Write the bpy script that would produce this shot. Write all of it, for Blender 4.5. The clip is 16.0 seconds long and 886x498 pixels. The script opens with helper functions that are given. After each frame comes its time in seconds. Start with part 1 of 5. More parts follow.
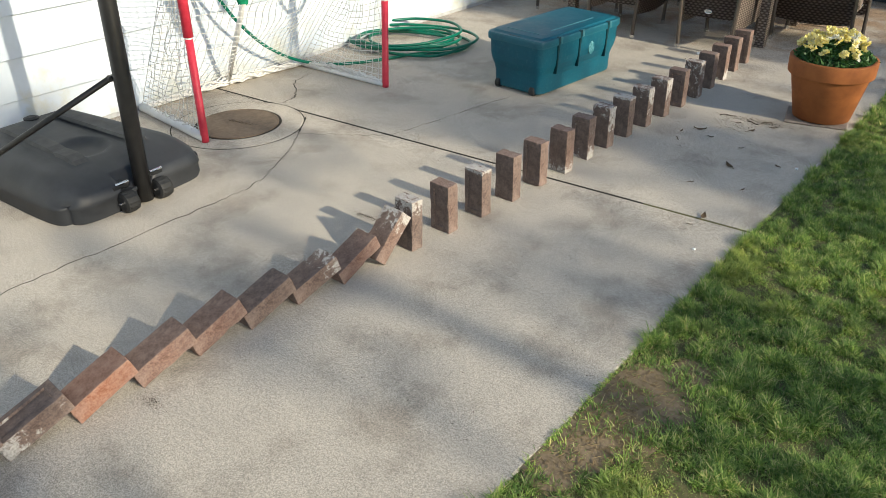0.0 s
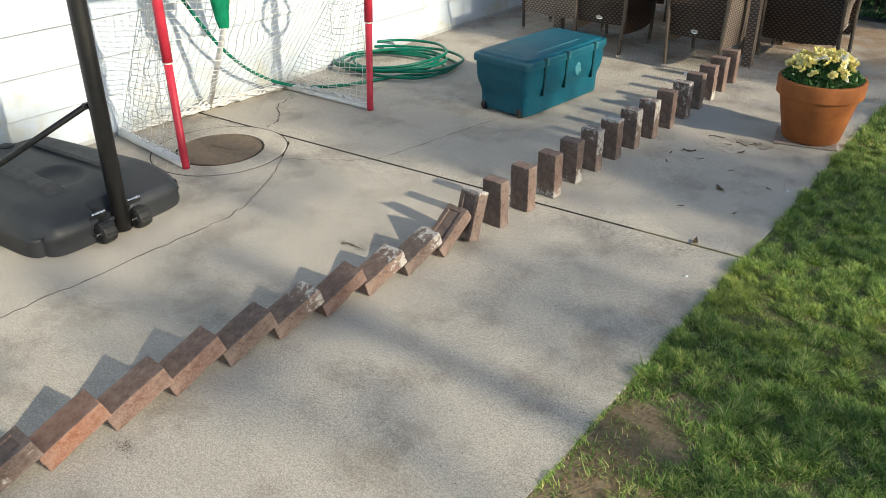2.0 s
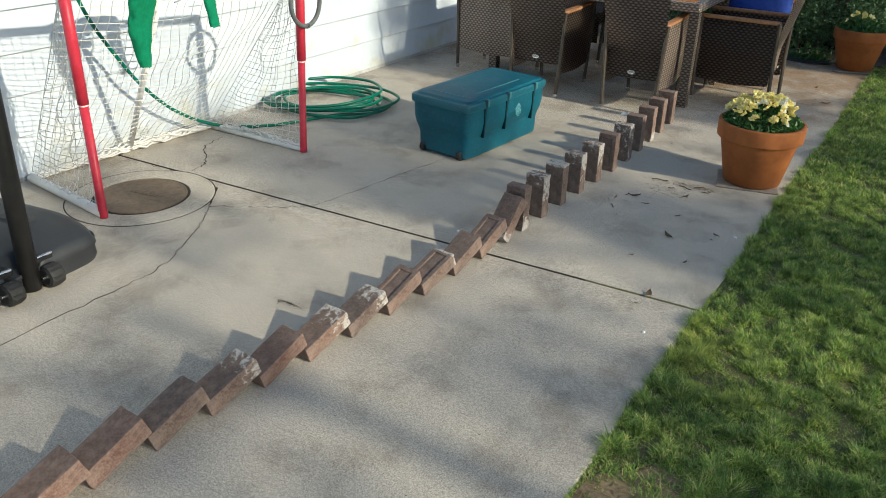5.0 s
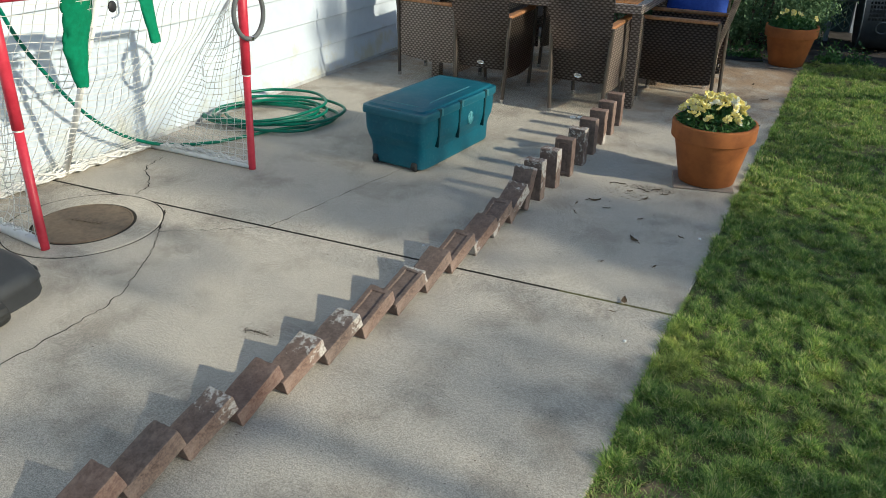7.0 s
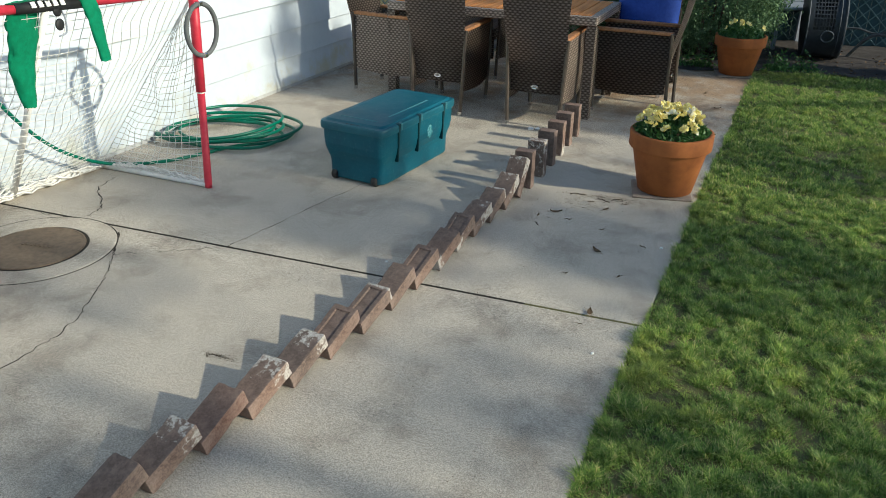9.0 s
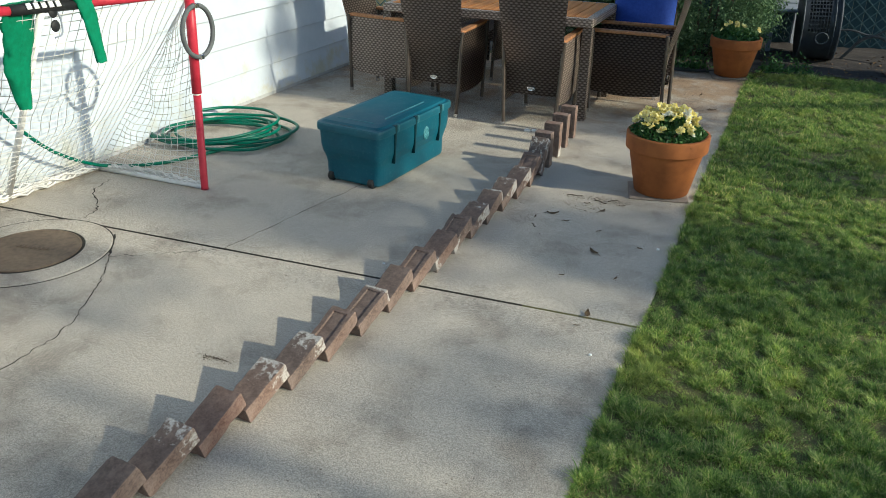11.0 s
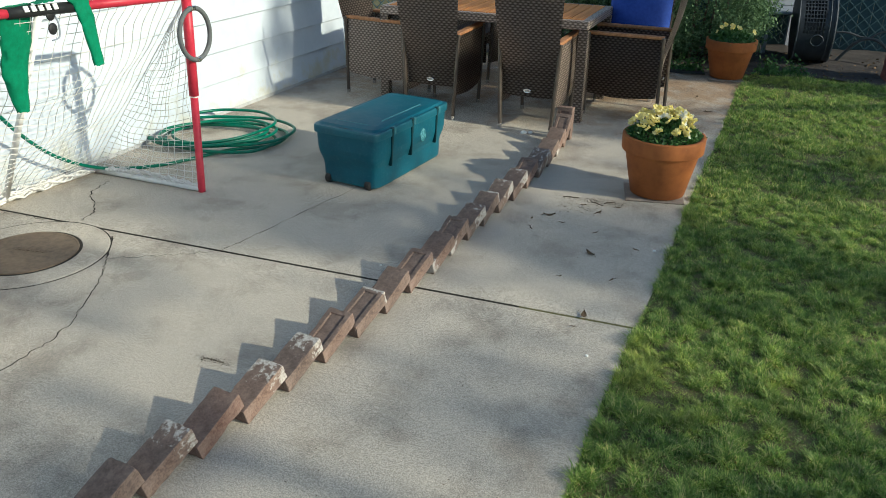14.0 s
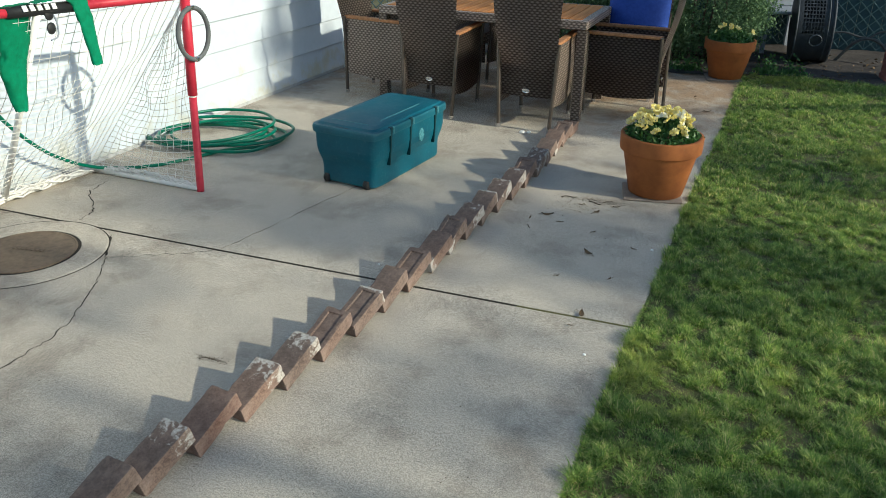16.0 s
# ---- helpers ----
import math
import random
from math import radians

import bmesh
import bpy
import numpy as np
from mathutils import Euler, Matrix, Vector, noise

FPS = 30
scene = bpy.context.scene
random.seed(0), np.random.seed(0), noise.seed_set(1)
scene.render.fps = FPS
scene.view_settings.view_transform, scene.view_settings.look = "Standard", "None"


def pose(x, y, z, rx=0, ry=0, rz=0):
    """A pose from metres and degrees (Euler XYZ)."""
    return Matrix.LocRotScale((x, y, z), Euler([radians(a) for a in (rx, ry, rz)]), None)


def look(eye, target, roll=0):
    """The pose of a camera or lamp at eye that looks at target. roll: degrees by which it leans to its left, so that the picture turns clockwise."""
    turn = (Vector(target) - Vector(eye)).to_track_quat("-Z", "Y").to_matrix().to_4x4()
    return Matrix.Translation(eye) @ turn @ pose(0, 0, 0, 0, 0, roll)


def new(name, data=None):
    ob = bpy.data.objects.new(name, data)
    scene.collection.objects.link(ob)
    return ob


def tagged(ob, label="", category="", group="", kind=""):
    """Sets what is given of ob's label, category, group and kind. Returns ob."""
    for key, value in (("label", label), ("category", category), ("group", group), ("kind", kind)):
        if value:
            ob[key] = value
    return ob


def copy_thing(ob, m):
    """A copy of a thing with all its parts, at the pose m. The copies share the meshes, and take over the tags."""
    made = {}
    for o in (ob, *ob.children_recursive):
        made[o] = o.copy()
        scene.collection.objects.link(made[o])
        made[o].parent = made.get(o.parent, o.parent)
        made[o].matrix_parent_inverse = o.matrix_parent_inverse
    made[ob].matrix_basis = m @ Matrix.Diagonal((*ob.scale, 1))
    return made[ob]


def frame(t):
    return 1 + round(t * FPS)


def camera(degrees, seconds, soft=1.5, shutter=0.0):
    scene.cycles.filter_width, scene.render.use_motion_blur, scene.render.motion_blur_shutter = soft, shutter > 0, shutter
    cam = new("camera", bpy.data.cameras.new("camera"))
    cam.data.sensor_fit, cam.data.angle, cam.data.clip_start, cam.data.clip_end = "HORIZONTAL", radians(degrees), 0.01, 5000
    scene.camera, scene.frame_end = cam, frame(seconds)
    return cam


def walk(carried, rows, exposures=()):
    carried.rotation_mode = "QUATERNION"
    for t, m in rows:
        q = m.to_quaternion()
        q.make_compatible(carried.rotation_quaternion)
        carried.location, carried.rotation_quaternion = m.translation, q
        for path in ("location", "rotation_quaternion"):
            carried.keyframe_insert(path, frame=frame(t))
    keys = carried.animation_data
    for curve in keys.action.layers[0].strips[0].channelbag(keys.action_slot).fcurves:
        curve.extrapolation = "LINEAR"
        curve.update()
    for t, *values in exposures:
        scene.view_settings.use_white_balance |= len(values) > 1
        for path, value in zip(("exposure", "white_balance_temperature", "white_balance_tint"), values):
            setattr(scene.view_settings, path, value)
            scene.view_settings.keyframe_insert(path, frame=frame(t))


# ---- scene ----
cam = camera(57.8, 16.0, soft=0.8)
PATH = [
    (0, (0.633, -2.911, 1.504), (-0.388, -1.508, 0.509), -0.7),
    (0.5, (0.622, -2.901, 1.505), (-0.388, -1.485, 0.518), -0.7),
    (1, (0.613, -2.884, 1.507), (-0.392, -1.455, 0.534), -0.7),
    (1.5, (0.605, -2.865, 1.504), (-0.402, -1.431, 0.542), -0.8),
    (2, (0.584, -2.831, 1.507), (-0.424, -1.395, 0.547), -0.8),
    (2.5, (0.562, -2.796, 1.51), (-0.449, -1.362, 0.549), -0.9),
    (3, (0.536, -2.777, 1.511), (-0.471, -1.341, 0.55), -0.7),
    (3.5, (0.508, -2.749, 1.507), (-0.496, -1.308, 0.551), -0.4),
    (4, (0.467, -2.728, 1.511), (-0.505, -1.257, 0.567), 0.8),
    (4.5, (0.431, -2.714, 1.512), (-0.497, -1.204, 0.585), 1.5),
    (4.7, (0.426, -2.704, 1.512), (-0.479, -1.171, 0.601), 1.4),
    (6.8, (0.237, -2.67, 1.512), (-0.496, -1.036, 0.622), 0.8),
    (7, (0.231, -2.667, 1.512), (-0.491, -1.026, 0.624), 0.8),
    (7.5, (0.22, -2.661, 1.513), (-0.476, -1.005, 0.633), 0.8),
    (8, (0.212, -2.65, 1.516), (-0.458, -0.98, 0.643), 0.7),
    (8.5, (0.208, -2.648, 1.519), (-0.45, -0.972, 0.649), 0.7),
    (9, (0.196, -2.644, 1.515), (-0.434, -0.952, 0.653), 0.8),
    (11.5, (0.184, -2.644, 1.514), (-0.432, -0.945, 0.658), 0.9),
    (12, (0.182, -2.651, 1.514), (-0.431, -0.949, 0.66), 0.9),
    (12.5, (0.186, -2.65, 1.518), (-0.429, -0.95, 0.664), 0.8),
    (13, (0.188, -2.653, 1.52), (-0.426, -0.952, 0.666), 0.9),
    (13.5, (0.189, -2.653, 1.515), (-0.425, -0.951, 0.663), 0.8),
    (14, (0.189, -2.654, 1.517), (-0.423, -0.952, 0.664), 0.9),
    (14.5, (0.196, -2.651, 1.516), (-0.419, -0.95, 0.663), 0.8),
    (15, (0.199, -2.653, 1.525), (-0.415, -0.954, 0.669), 0.8),
    (15.5, (0.193, -2.657, 1.515), (-0.417, -0.954, 0.663), 1.0),
    (16, (0.199, -2.657, 1.515), (-0.413, -0.955, 0.663), 0.9),
]
walk(cam, [(t, look(e, a, r)) for t, e, a, r in PATH], exposures=[(0, 0.2, 6330, 5), (2.5, 0.12, 6270, 4), (3.5, 0.0, 6250, 3), (7, -0.01, 6050, 1), (16, 0.02, 6000, -1)])

# ---------------------------------------------------------------- light
SUN_FROM = Vector((0.44, -0.038, 0.197)).normalized()
world = bpy.data.worlds.new("sky")
scene.world = world
world.use_nodes = True
wt = world.node_tree
sky = wt.nodes.new("ShaderNodeTexSky")
sky.sky_type = "NISHITA"
sky.sun_disc = False
sky.sun_elevation = math.asin(SUN_FROM.z)
sky.sun_rotation = math.atan2(SUN_FROM.x, SUN_FROM.y)
wt.links.new(sky.outputs[0], wt.nodes["Background"].inputs[0])
wt.nodes["Background"].inputs[1].default_value = 0.16
sun_data = bpy.data.lights.new("sun", "SUN")
sun_data.energy, sun_data.angle, sun_data.color = 5.0, radians(0.8), (1.0, 0.865, 0.675)
sun = new("sun", sun_data)
sun.matrix_world = look((12, -2, 6), Vector((12, -2, 6)) - SUN_FROM)


# ---------------------------------------------------------------- materials
def mat(name, rough=0.6, metal=0.0):
    m = bpy.data.materials.new(name)
    m.use_nodes = True
    nt = m.node_tree
    b = nt.nodes["Principled BSDF"]
    b.inputs["Roughness"].default_value = rough
    b.inputs["Metallic"].default_value = metal
    b.inputs["Specular IOR Level"].default_value = 0.35
    return m, nt, b


def node(nt, kind, **kw):
    n = nt.nodes.new(kind)
    for k, v in kw.items():
        if k in n.inputs:
            n.inputs[k].default_value = v
    return n


def noise_tex(nt, scale, detail=5, rough=0.6, world=False):
    tc = nt.nodes.new("ShaderNodeTexCoord")
    n = node(nt, "ShaderNodeTexNoise", Scale=scale, Detail=detail, Roughness=rough)
    if world:
        g = nt.nodes.new("ShaderNodeNewGeometry")
        nt.links.new(g.outputs["Position"], n.inputs["Vector"])
    else:
        nt.links.new(tc.outputs["Object"], n.inputs["Vector"])
    return n


def ramp(nt, src, stops):
    r = nt.nodes.new("ShaderNodeValToRGB")
    e = r.color_ramp.elements
    while len(e) < len(stops):
        e.new(0.5)
    for el, (p, c) in zip(e, stops):
        el.position = p
        el.color = (*c, 1) if len(c) == 3 else c
    nt.links.new(src, r.inputs[0])
    return r.outputs[0]


def mix(nt, fac, a, b, blend="MIX"):
    m = nt.nodes.new("ShaderNodeMix")
    m.data_type, m.blend_type = "RGBA", blend
    for sock, v in ((m.inputs[0], fac), (m.inputs[6], a), (m.inputs[7], b)):
        if isinstance(v, (int, float)):
            sock.default_value = v
        elif isinstance(v, tuple):
            sock.default_value = (*v, 1)
        else:
            nt.links.new(v, sock)
    return m.outputs[2]


def bump(nt, b, src, strength=0.3, dist=0.004):
    n = node(nt, "ShaderNodeBump", Strength=strength, Distance=dist)
    nt.links.new(src, n.inputs["Height"])
    nt.links.new(n.outputs[0], b.inputs["Normal"])


def simple(name, lo, hi, rough=0.6, scale=30, metal=0.0, bumps=0.15, world=False, spread=(0.3, 0.7)):
    m, nt, b = mat(name, rough, metal)
    n = noise_tex(nt, scale, world=world)
    big = noise_tex(nt, scale / 9, 3, world=world)
    c = ramp(nt, n.outputs[0], [(spread[0], lo), (spread[1], hi)])
    c = mix(nt, 0.35, c, ramp(nt, big.outputs[0], [(0.3, lo), (0.7, hi)]))
    nt.links.new(c, b.inputs["Base Color"])
    if bumps:
        bump(nt, b, n.outputs[0], bumps)
    return m


def concrete_mat(name="aged_concrete"):
    m, nt, b = mat(name, 0.9)
    big = noise_tex(nt, 1.1, 4, 0.6, True)
    mid = noise_tex(nt, 7, 6, 0.65, True)
    fine = noise_tex(nt, 210, 4, 0.8, True)
    grit = noise_tex(nt, 520, 2, 0.7, True)
    stain = noise_tex(nt, 2.6, 7, 0.68, True)
    hue = noise_tex(nt, 1.9, 5, 0.6, True)
    pebble = noise_tex(nt, 88, 4, 0.8, True)
    c = ramp(nt, big.outputs[0], [(0.3, (0.335, 0.3, 0.258)), (0.7, (0.5, 0.45, 0.385))])
    c = mix(nt, 0.45, c, ramp(nt, hue.outputs[0], [(0.38, (0.345, 0.335, 0.32)), (0.62, (0.53, 0.43, 0.32))]))
    c = mix(nt, 0.66, c, ramp(nt, pebble.outputs[0], [(0.43, (0.125, 0.11, 0.094)), (0.5, (0.415, 0.358, 0.297)), (0.57, (0.85, 0.748, 0.64))]))
    c = mix(nt, 0.4, c, ramp(nt, mid.outputs[0], [(0.32, (0.265, 0.24, 0.215)), (0.68, (0.56, 0.51, 0.44))]))
    c = mix(nt, 0.46, c, ramp(nt, fine.outputs[0], [(0.44, (0.1, 0.086, 0.068)), (0.56, (0.8, 0.72, 0.6))]))
    c = mix(nt, 0.25, c, ramp(nt, grit.outputs[0], [(0.43, (0.09, 0.08, 0.07)), (0.57, (0.84, 0.78, 0.71))]))
    c = mix(nt, 0.66, c, ramp(nt, stain.outputs[0], [(0.36, (0.58, 0.55, 0.52)), (0.5, (1.0, 1.0, 0.98)), (0.64, (1.0, 1.0, 0.98)), (0.74, (1.28, 1.26, 1.22))]), "MULTIPLY")
    # brown leaf stain towards the hedge, where litter gathers
    geo = nt.nodes.new("ShaderNodeNewGeometry")
    xyz = nt.nodes.new("ShaderNodeSeparateXYZ")
    nt.links.new(geo.outputs["Position"], xyz.inputs[0])
    far = node(nt, "ShaderNodeMapRange")
    for sock, v in zip(("From Min", "From Max", "To Min", "To Max"), (1.2, 3.6, -0.34, 0.12)):
        far.inputs[sock].default_value = v
    nt.links.new(xyz.outputs["Y"], far.inputs["Value"])
    leafy = noise_tex(nt, 3.4, 7, 0.7, True)
    both = nt.nodes.new("ShaderNodeMath")
    nt.links.new(far.outputs[0], both.inputs[0])
    nt.links.new(leafy.outputs[0], both.inputs[1])
    c = mix(nt, ramp(nt, both.outputs[0], [(0.42, (0, 0, 0)), (0.66, (0.85, 0.85, 0.85))]), c, mix(nt, 1.0, c, (0.72, 0.52, 0.36), "MULTIPLY"))
    nt.links.new(c, b.inputs["Base Color"])
    bump(nt, b, fine.outputs[0], 0.45, 0.003)
    return m


def brick_mat(name, zone):
    """zone: where old mortar clings along the brick: none, top, low, all."""
    m, nt, b = mat(name, 0.85)
    info = nt.nodes.new("ShaderNodeObjectInfo")
    n = noise_tex(nt, 28, 6, 0.7)
    fine = noise_tex(nt, 160, 3)
    tone = ramp(nt, info.outputs["Random"], [(0.0, (0.105, 0.078, 0.069)), (0.4, (0.148, 0.098, 0.082)), (0.7, (0.178, 0.108, 0.085)), (1.0, (0.225, 0.122, 0.086))])
    if zone == "warm":
        tone = mix(nt, 0.8, tone, (0.36, 0.105, 0.036))
    if zone == "red":
        tone = mix(nt, 0.75, tone, (0.17, 0.07, 0.05))
    c = mix(nt, 0.4 if zone in ("warm", "red") else 0.55, tone, ramp(nt, n.outputs[0], [(0.3, (0.04, 0.033, 0.031)), (0.52, (0.13, 0.088, 0.076)), (0.75, (0.31, 0.215, 0.18))]))
    c = mix(nt, 0.25, c, ramp(nt, fine.outputs[0], [(0.35, (0.05, 0.035, 0.03)), (0.65, (0.42, 0.3, 0.24))]))
    dust = noise_tex(nt, 14, 8, 0.75)
    c = mix(nt, ramp(nt, dust.outputs[0], [(0.43, (0, 0, 0)), (0.66, (0.36, 0.36, 0.36))]), c, (0.25, 0.21, 0.19))
    # broad faces painted darker and greyer: dull brick plus the shade they stand in
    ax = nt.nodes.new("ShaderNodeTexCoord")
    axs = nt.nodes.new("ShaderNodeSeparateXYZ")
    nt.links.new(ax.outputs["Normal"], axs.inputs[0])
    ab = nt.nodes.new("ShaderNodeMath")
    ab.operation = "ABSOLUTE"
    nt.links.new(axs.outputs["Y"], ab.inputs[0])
    # faded tone, kept dark so that it also carries shade
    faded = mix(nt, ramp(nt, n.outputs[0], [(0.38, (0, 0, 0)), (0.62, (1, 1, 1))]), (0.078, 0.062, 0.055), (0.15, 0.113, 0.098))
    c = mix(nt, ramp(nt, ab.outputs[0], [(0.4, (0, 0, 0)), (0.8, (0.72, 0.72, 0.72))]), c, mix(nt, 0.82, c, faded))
    if zone not in ("none", "warm", "red"):
        tc = nt.nodes.new("ShaderNodeTexCoord")
        sep = nt.nodes.new("ShaderNodeSeparateXYZ")
        nt.links.new(tc.outputs["Object"], sep.inputs[0])
        off = nt.nodes.new("ShaderNodeVectorMath")
        off.operation = "ADD"
        nt.links.new(tc.outputs["Object"], off.inputs[0])
        nt.links.new(info.outputs["Random"], off.inputs[1])
        pn = node(nt, "ShaderNodeTexNoise", Scale=42, Detail=8, Roughness=0.72)
        nt.links.new(off.outputs[0], pn.inputs["Vector"])
        mr = node(nt, "ShaderNodeMapRange")
        nt.links.new(sep.outputs["Z"], mr.inputs["Value"])
        lo, hi = {"top": (0.07, 0.21), "side_top": (0.05, 0.22), "side_low": (0.085, 0.0), "low": (0.085, 0.0), "scratch": (0.55, 3.2), "all": (-0.3, 0.45), "cap": (0.175, 0.195)}[zone]
        mr.inputs["From Min"].default_value, mr.inputs["From Max"].default_value = lo, hi
        mr.inputs["To Min"].default_value, mr.inputs["To Max"].default_value = -0.16, 0.13
        add = nt.nodes.new("ShaderNodeMath")
        add.operation = "ADD"
        nt.links.new(mr.outputs[0], add.inputs[0])
        nt.links.new(pn.outputs[0], add.inputs[1])
        if zone.startswith("side"):
            # the mortar clings to the long narrow faces most
            nx = nt.nodes.new("ShaderNodeMath")
            nx.operation = "ABSOLUTE"
            nt.links.new(axs.outputs["X"], nx.inputs[0])
            wide = nt.nodes.new("ShaderNodeMath")
            wide.operation = "MULTIPLY_ADD"
            wide.inputs[1].default_value, wide.inputs[2].default_value = 0.16, -0.06
            nt.links.new(nx.outputs[0], wide.inputs[0])
            both = nt.nodes.new("ShaderNodeMath")
            nt.links.new(add.outputs[0], both.inputs[0])
            nt.links.new(wide.outputs[0], both.inputs[1])
            add = both
        mask = ramp(nt, add.outputs[0], [(0.525, (0, 0, 0)), (0.6, (0.82, 0.82, 0.82))])
        c = mix(nt, mask, c, mix(nt, 0.5, (0.5, 0.48, 0.45), ramp(nt, fine.outputs[0], [(0.35, (0.16, 0.14, 0.13)), (0.65, (0.66, 0.64, 0.61))])))
    g = nt.nodes.new("ShaderNodeNewGeometry")
    worn = ramp(nt, g.outputs["Pointiness"], [(0.53, (0, 0, 0)), (0.6, (0.5, 0.5, 0.5))])
    c = mix(nt, worn, c, (0.36, 0.25, 0.2))
    nt.links.new(c, b.inputs["Base Color"])
    bump(nt, b, n.outputs[0], 0.5, 0.003)
    return m


def island_mat(name, stops, rough=0.6, trans=0.0, patch=None):
    m, nt, b = mat(name, rough)
    g = nt.nodes.new("ShaderNodeNewGeometry")
    c = ramp(nt, g.outputs["Random Per Island"], stops)
    if patch:
        n = noise_tex(nt, patch[0], 4, 0.6, True)
        c = mix(nt, ramp(nt, n.outputs[0], [(patch[1], (0, 0, 0)), (patch[2], (1, 1, 1))]), c, patch[3])
        k = noise_tex(nt, patch[0] * 14, 3, 0.6, True)
        c = mix(nt, 1.0, c, ramp(nt, k.outputs[0], [(0.34, (0.55, 0.62, 0.6)), (0.5, (1.0, 1.0, 1.0)), (0.66, (1.4, 1.3, 1.15))]), "MULTIPLY")
    nt.links.new(c, b.inputs["Base Color"])
    if trans:
        t = nt.nodes.new("ShaderNodeBsdfTranslucent")
        nt.links.new(c, t.inputs["Color"])
        s = node(nt, "ShaderNodeMixShader", Fac=trans)
        nt.links.new(b.outputs[0], s.inputs[1])
        nt.links.new(t.outputs[0], s.inputs[2])
        nt.links.new(s.outputs[0], nt.nodes["Material Output"].inputs[0])
    return m


def weave_mat():
    """brown resin wicker: strands 16 mm apart that pass over and under upright ribs"""
    m, nt, b = mat("brown_wicker", 0.42)
    tc = nt.nodes.new("ShaderNodeTexCoord")
    sep = nt.nodes.new("ShaderNodeSeparateXYZ")
    nt.links.new(tc.outputs["UV"], sep.inputs[0])

    def calc(op, a, c=0.0):
        n = nt.nodes.new("ShaderNodeMath")
        n.operation = op
        for sock, v in zip(n.inputs, (a, c)):
            if isinstance(v, (int, float)):
                sock.default_value = v
            else:
                nt.links.new(v, sock)
        return n.outputs[0]

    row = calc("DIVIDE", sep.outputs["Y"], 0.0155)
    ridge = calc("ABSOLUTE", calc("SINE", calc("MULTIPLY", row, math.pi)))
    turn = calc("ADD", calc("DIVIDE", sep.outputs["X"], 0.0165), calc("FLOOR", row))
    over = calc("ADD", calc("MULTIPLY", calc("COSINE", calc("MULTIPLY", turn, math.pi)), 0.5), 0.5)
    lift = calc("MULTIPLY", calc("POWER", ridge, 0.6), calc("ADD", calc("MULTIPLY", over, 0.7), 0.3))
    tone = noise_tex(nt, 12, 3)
    # weave shading painted into the colour: pale where strands rise, dark where they dip
    strand_shading = ramp(nt, lift, [(0.1, (0.065, 0.05, 0.042)), (0.45, (0.24, 0.19, 0.16)), (0.9, (0.52, 0.44, 0.385))])
    c = mix(nt, 0.18, strand_shading, ramp(nt, tone.outputs[0], [(0.3, (0.1, 0.08, 0.065)), (0.7, (0.3, 0.24, 0.2))]))
    nt.links.new(c, b.inputs["Base Color"])
    bump(nt, b, lift, 0.4, 0.003)
    return m


def wood_mat(name, lo, hi, rough=0.55):
    m, nt, b = mat(name, rough)
    tc = nt.nodes.new("ShaderNodeTexCoord")
    mp = node(nt, "ShaderNodeMapping", Scale=(3, 60, 60))
    nt.links.new(tc.outputs["Object"], mp.inputs["Vector"])
    n = node(nt, "ShaderNodeTexNoise", Scale=1.0, Detail=6)
    nt.links.new(mp.outputs[0], n.inputs["Vector"])
    nt.links.new(ramp(nt, n.outputs[0], [(0.3, lo), (0.7, hi)]), b.inputs["Base Color"])
    bump(nt, b, n.outputs[0], 0.2, 0.002)
    return m


CONCRETE = concrete_mat()
FOUNDATION = simple("chalky_foundation", (0.3, 0.31, 0.32), (0.52, 0.53, 0.54), 0.9, 35, world=True)
FOOT_STONE = simple("foot_stone", (0.17, 0.135, 0.11), (0.32, 0.26, 0.22), 0.9, 40)
DARK_GAP = simple("joint_dirt", (0.014, 0.012, 0.01), (0.04, 0.034, 0.028), 0.95, 60, world=True)
def siding_mat():
    m = simple("white_siding_paint", (0.505, 0.56, 0.63), (0.575, 0.63, 0.695), 0.5, 14, bumps=0.05, world=True)
    nt = m.node_tree
    b = nt.nodes["Principled BSDF"]
    old = b.inputs["Base Color"].links[0].from_socket
    geo = nt.nodes.new("ShaderNodeNewGeometry")
    xyz = nt.nodes.new("ShaderNodeSeparateXYZ")
    nt.links.new(geo.outputs["Position"], xyz.inputs[0])
    low = node(nt, "ShaderNodeMapRange")
    for sock, v in zip(("From Min", "From Max", "To Min", "To Max"), (0.0, 0.4, 0.13, -0.12)):
        low.inputs[sock].default_value = v
    nt.links.new(xyz.outputs["Z"], low.inputs["Value"])
    n = noise_tex(nt, 4.5, 6, 0.65, True)
    add = nt.nodes.new("ShaderNodeMath")
    nt.links.new(low.outputs[0], add.inputs[0])
    nt.links.new(n.outputs[0], add.inputs[1])
    # yellow-green algae splashed up from the ground
    nt.links.new(mix(nt, ramp(nt, add.outputs[0], [(0.55, (0, 0, 0)), (0.72, (0.6, 0.6, 0.6))]), old, (0.5, 0.46, 0.3)), b.inputs["Base Color"])
    return m


SIDING = siding_mat()
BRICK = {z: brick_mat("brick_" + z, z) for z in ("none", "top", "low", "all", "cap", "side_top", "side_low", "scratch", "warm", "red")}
BLACK_PLASTIC = simple("black_plastic", (0.011, 0.012, 0.014), (0.024, 0.025, 0.027), 0.55, 18, bumps=0.08)
BASE_PLASTIC = simple("sunned_black_plastic", (0.02, 0.022, 0.026), (0.046, 0.049, 0.055), 0.5, 9, bumps=0.06)
DUSTY = simple("dusty_plastic", (0.05, 0.05, 0.05), (0.1, 0.098, 0.093), 0.75, 22)
BLACK_STEEL = simple("black_steel", (0.012, 0.012, 0.013), (0.028, 0.027, 0.026), 0.4, 25, bumps=0.05)
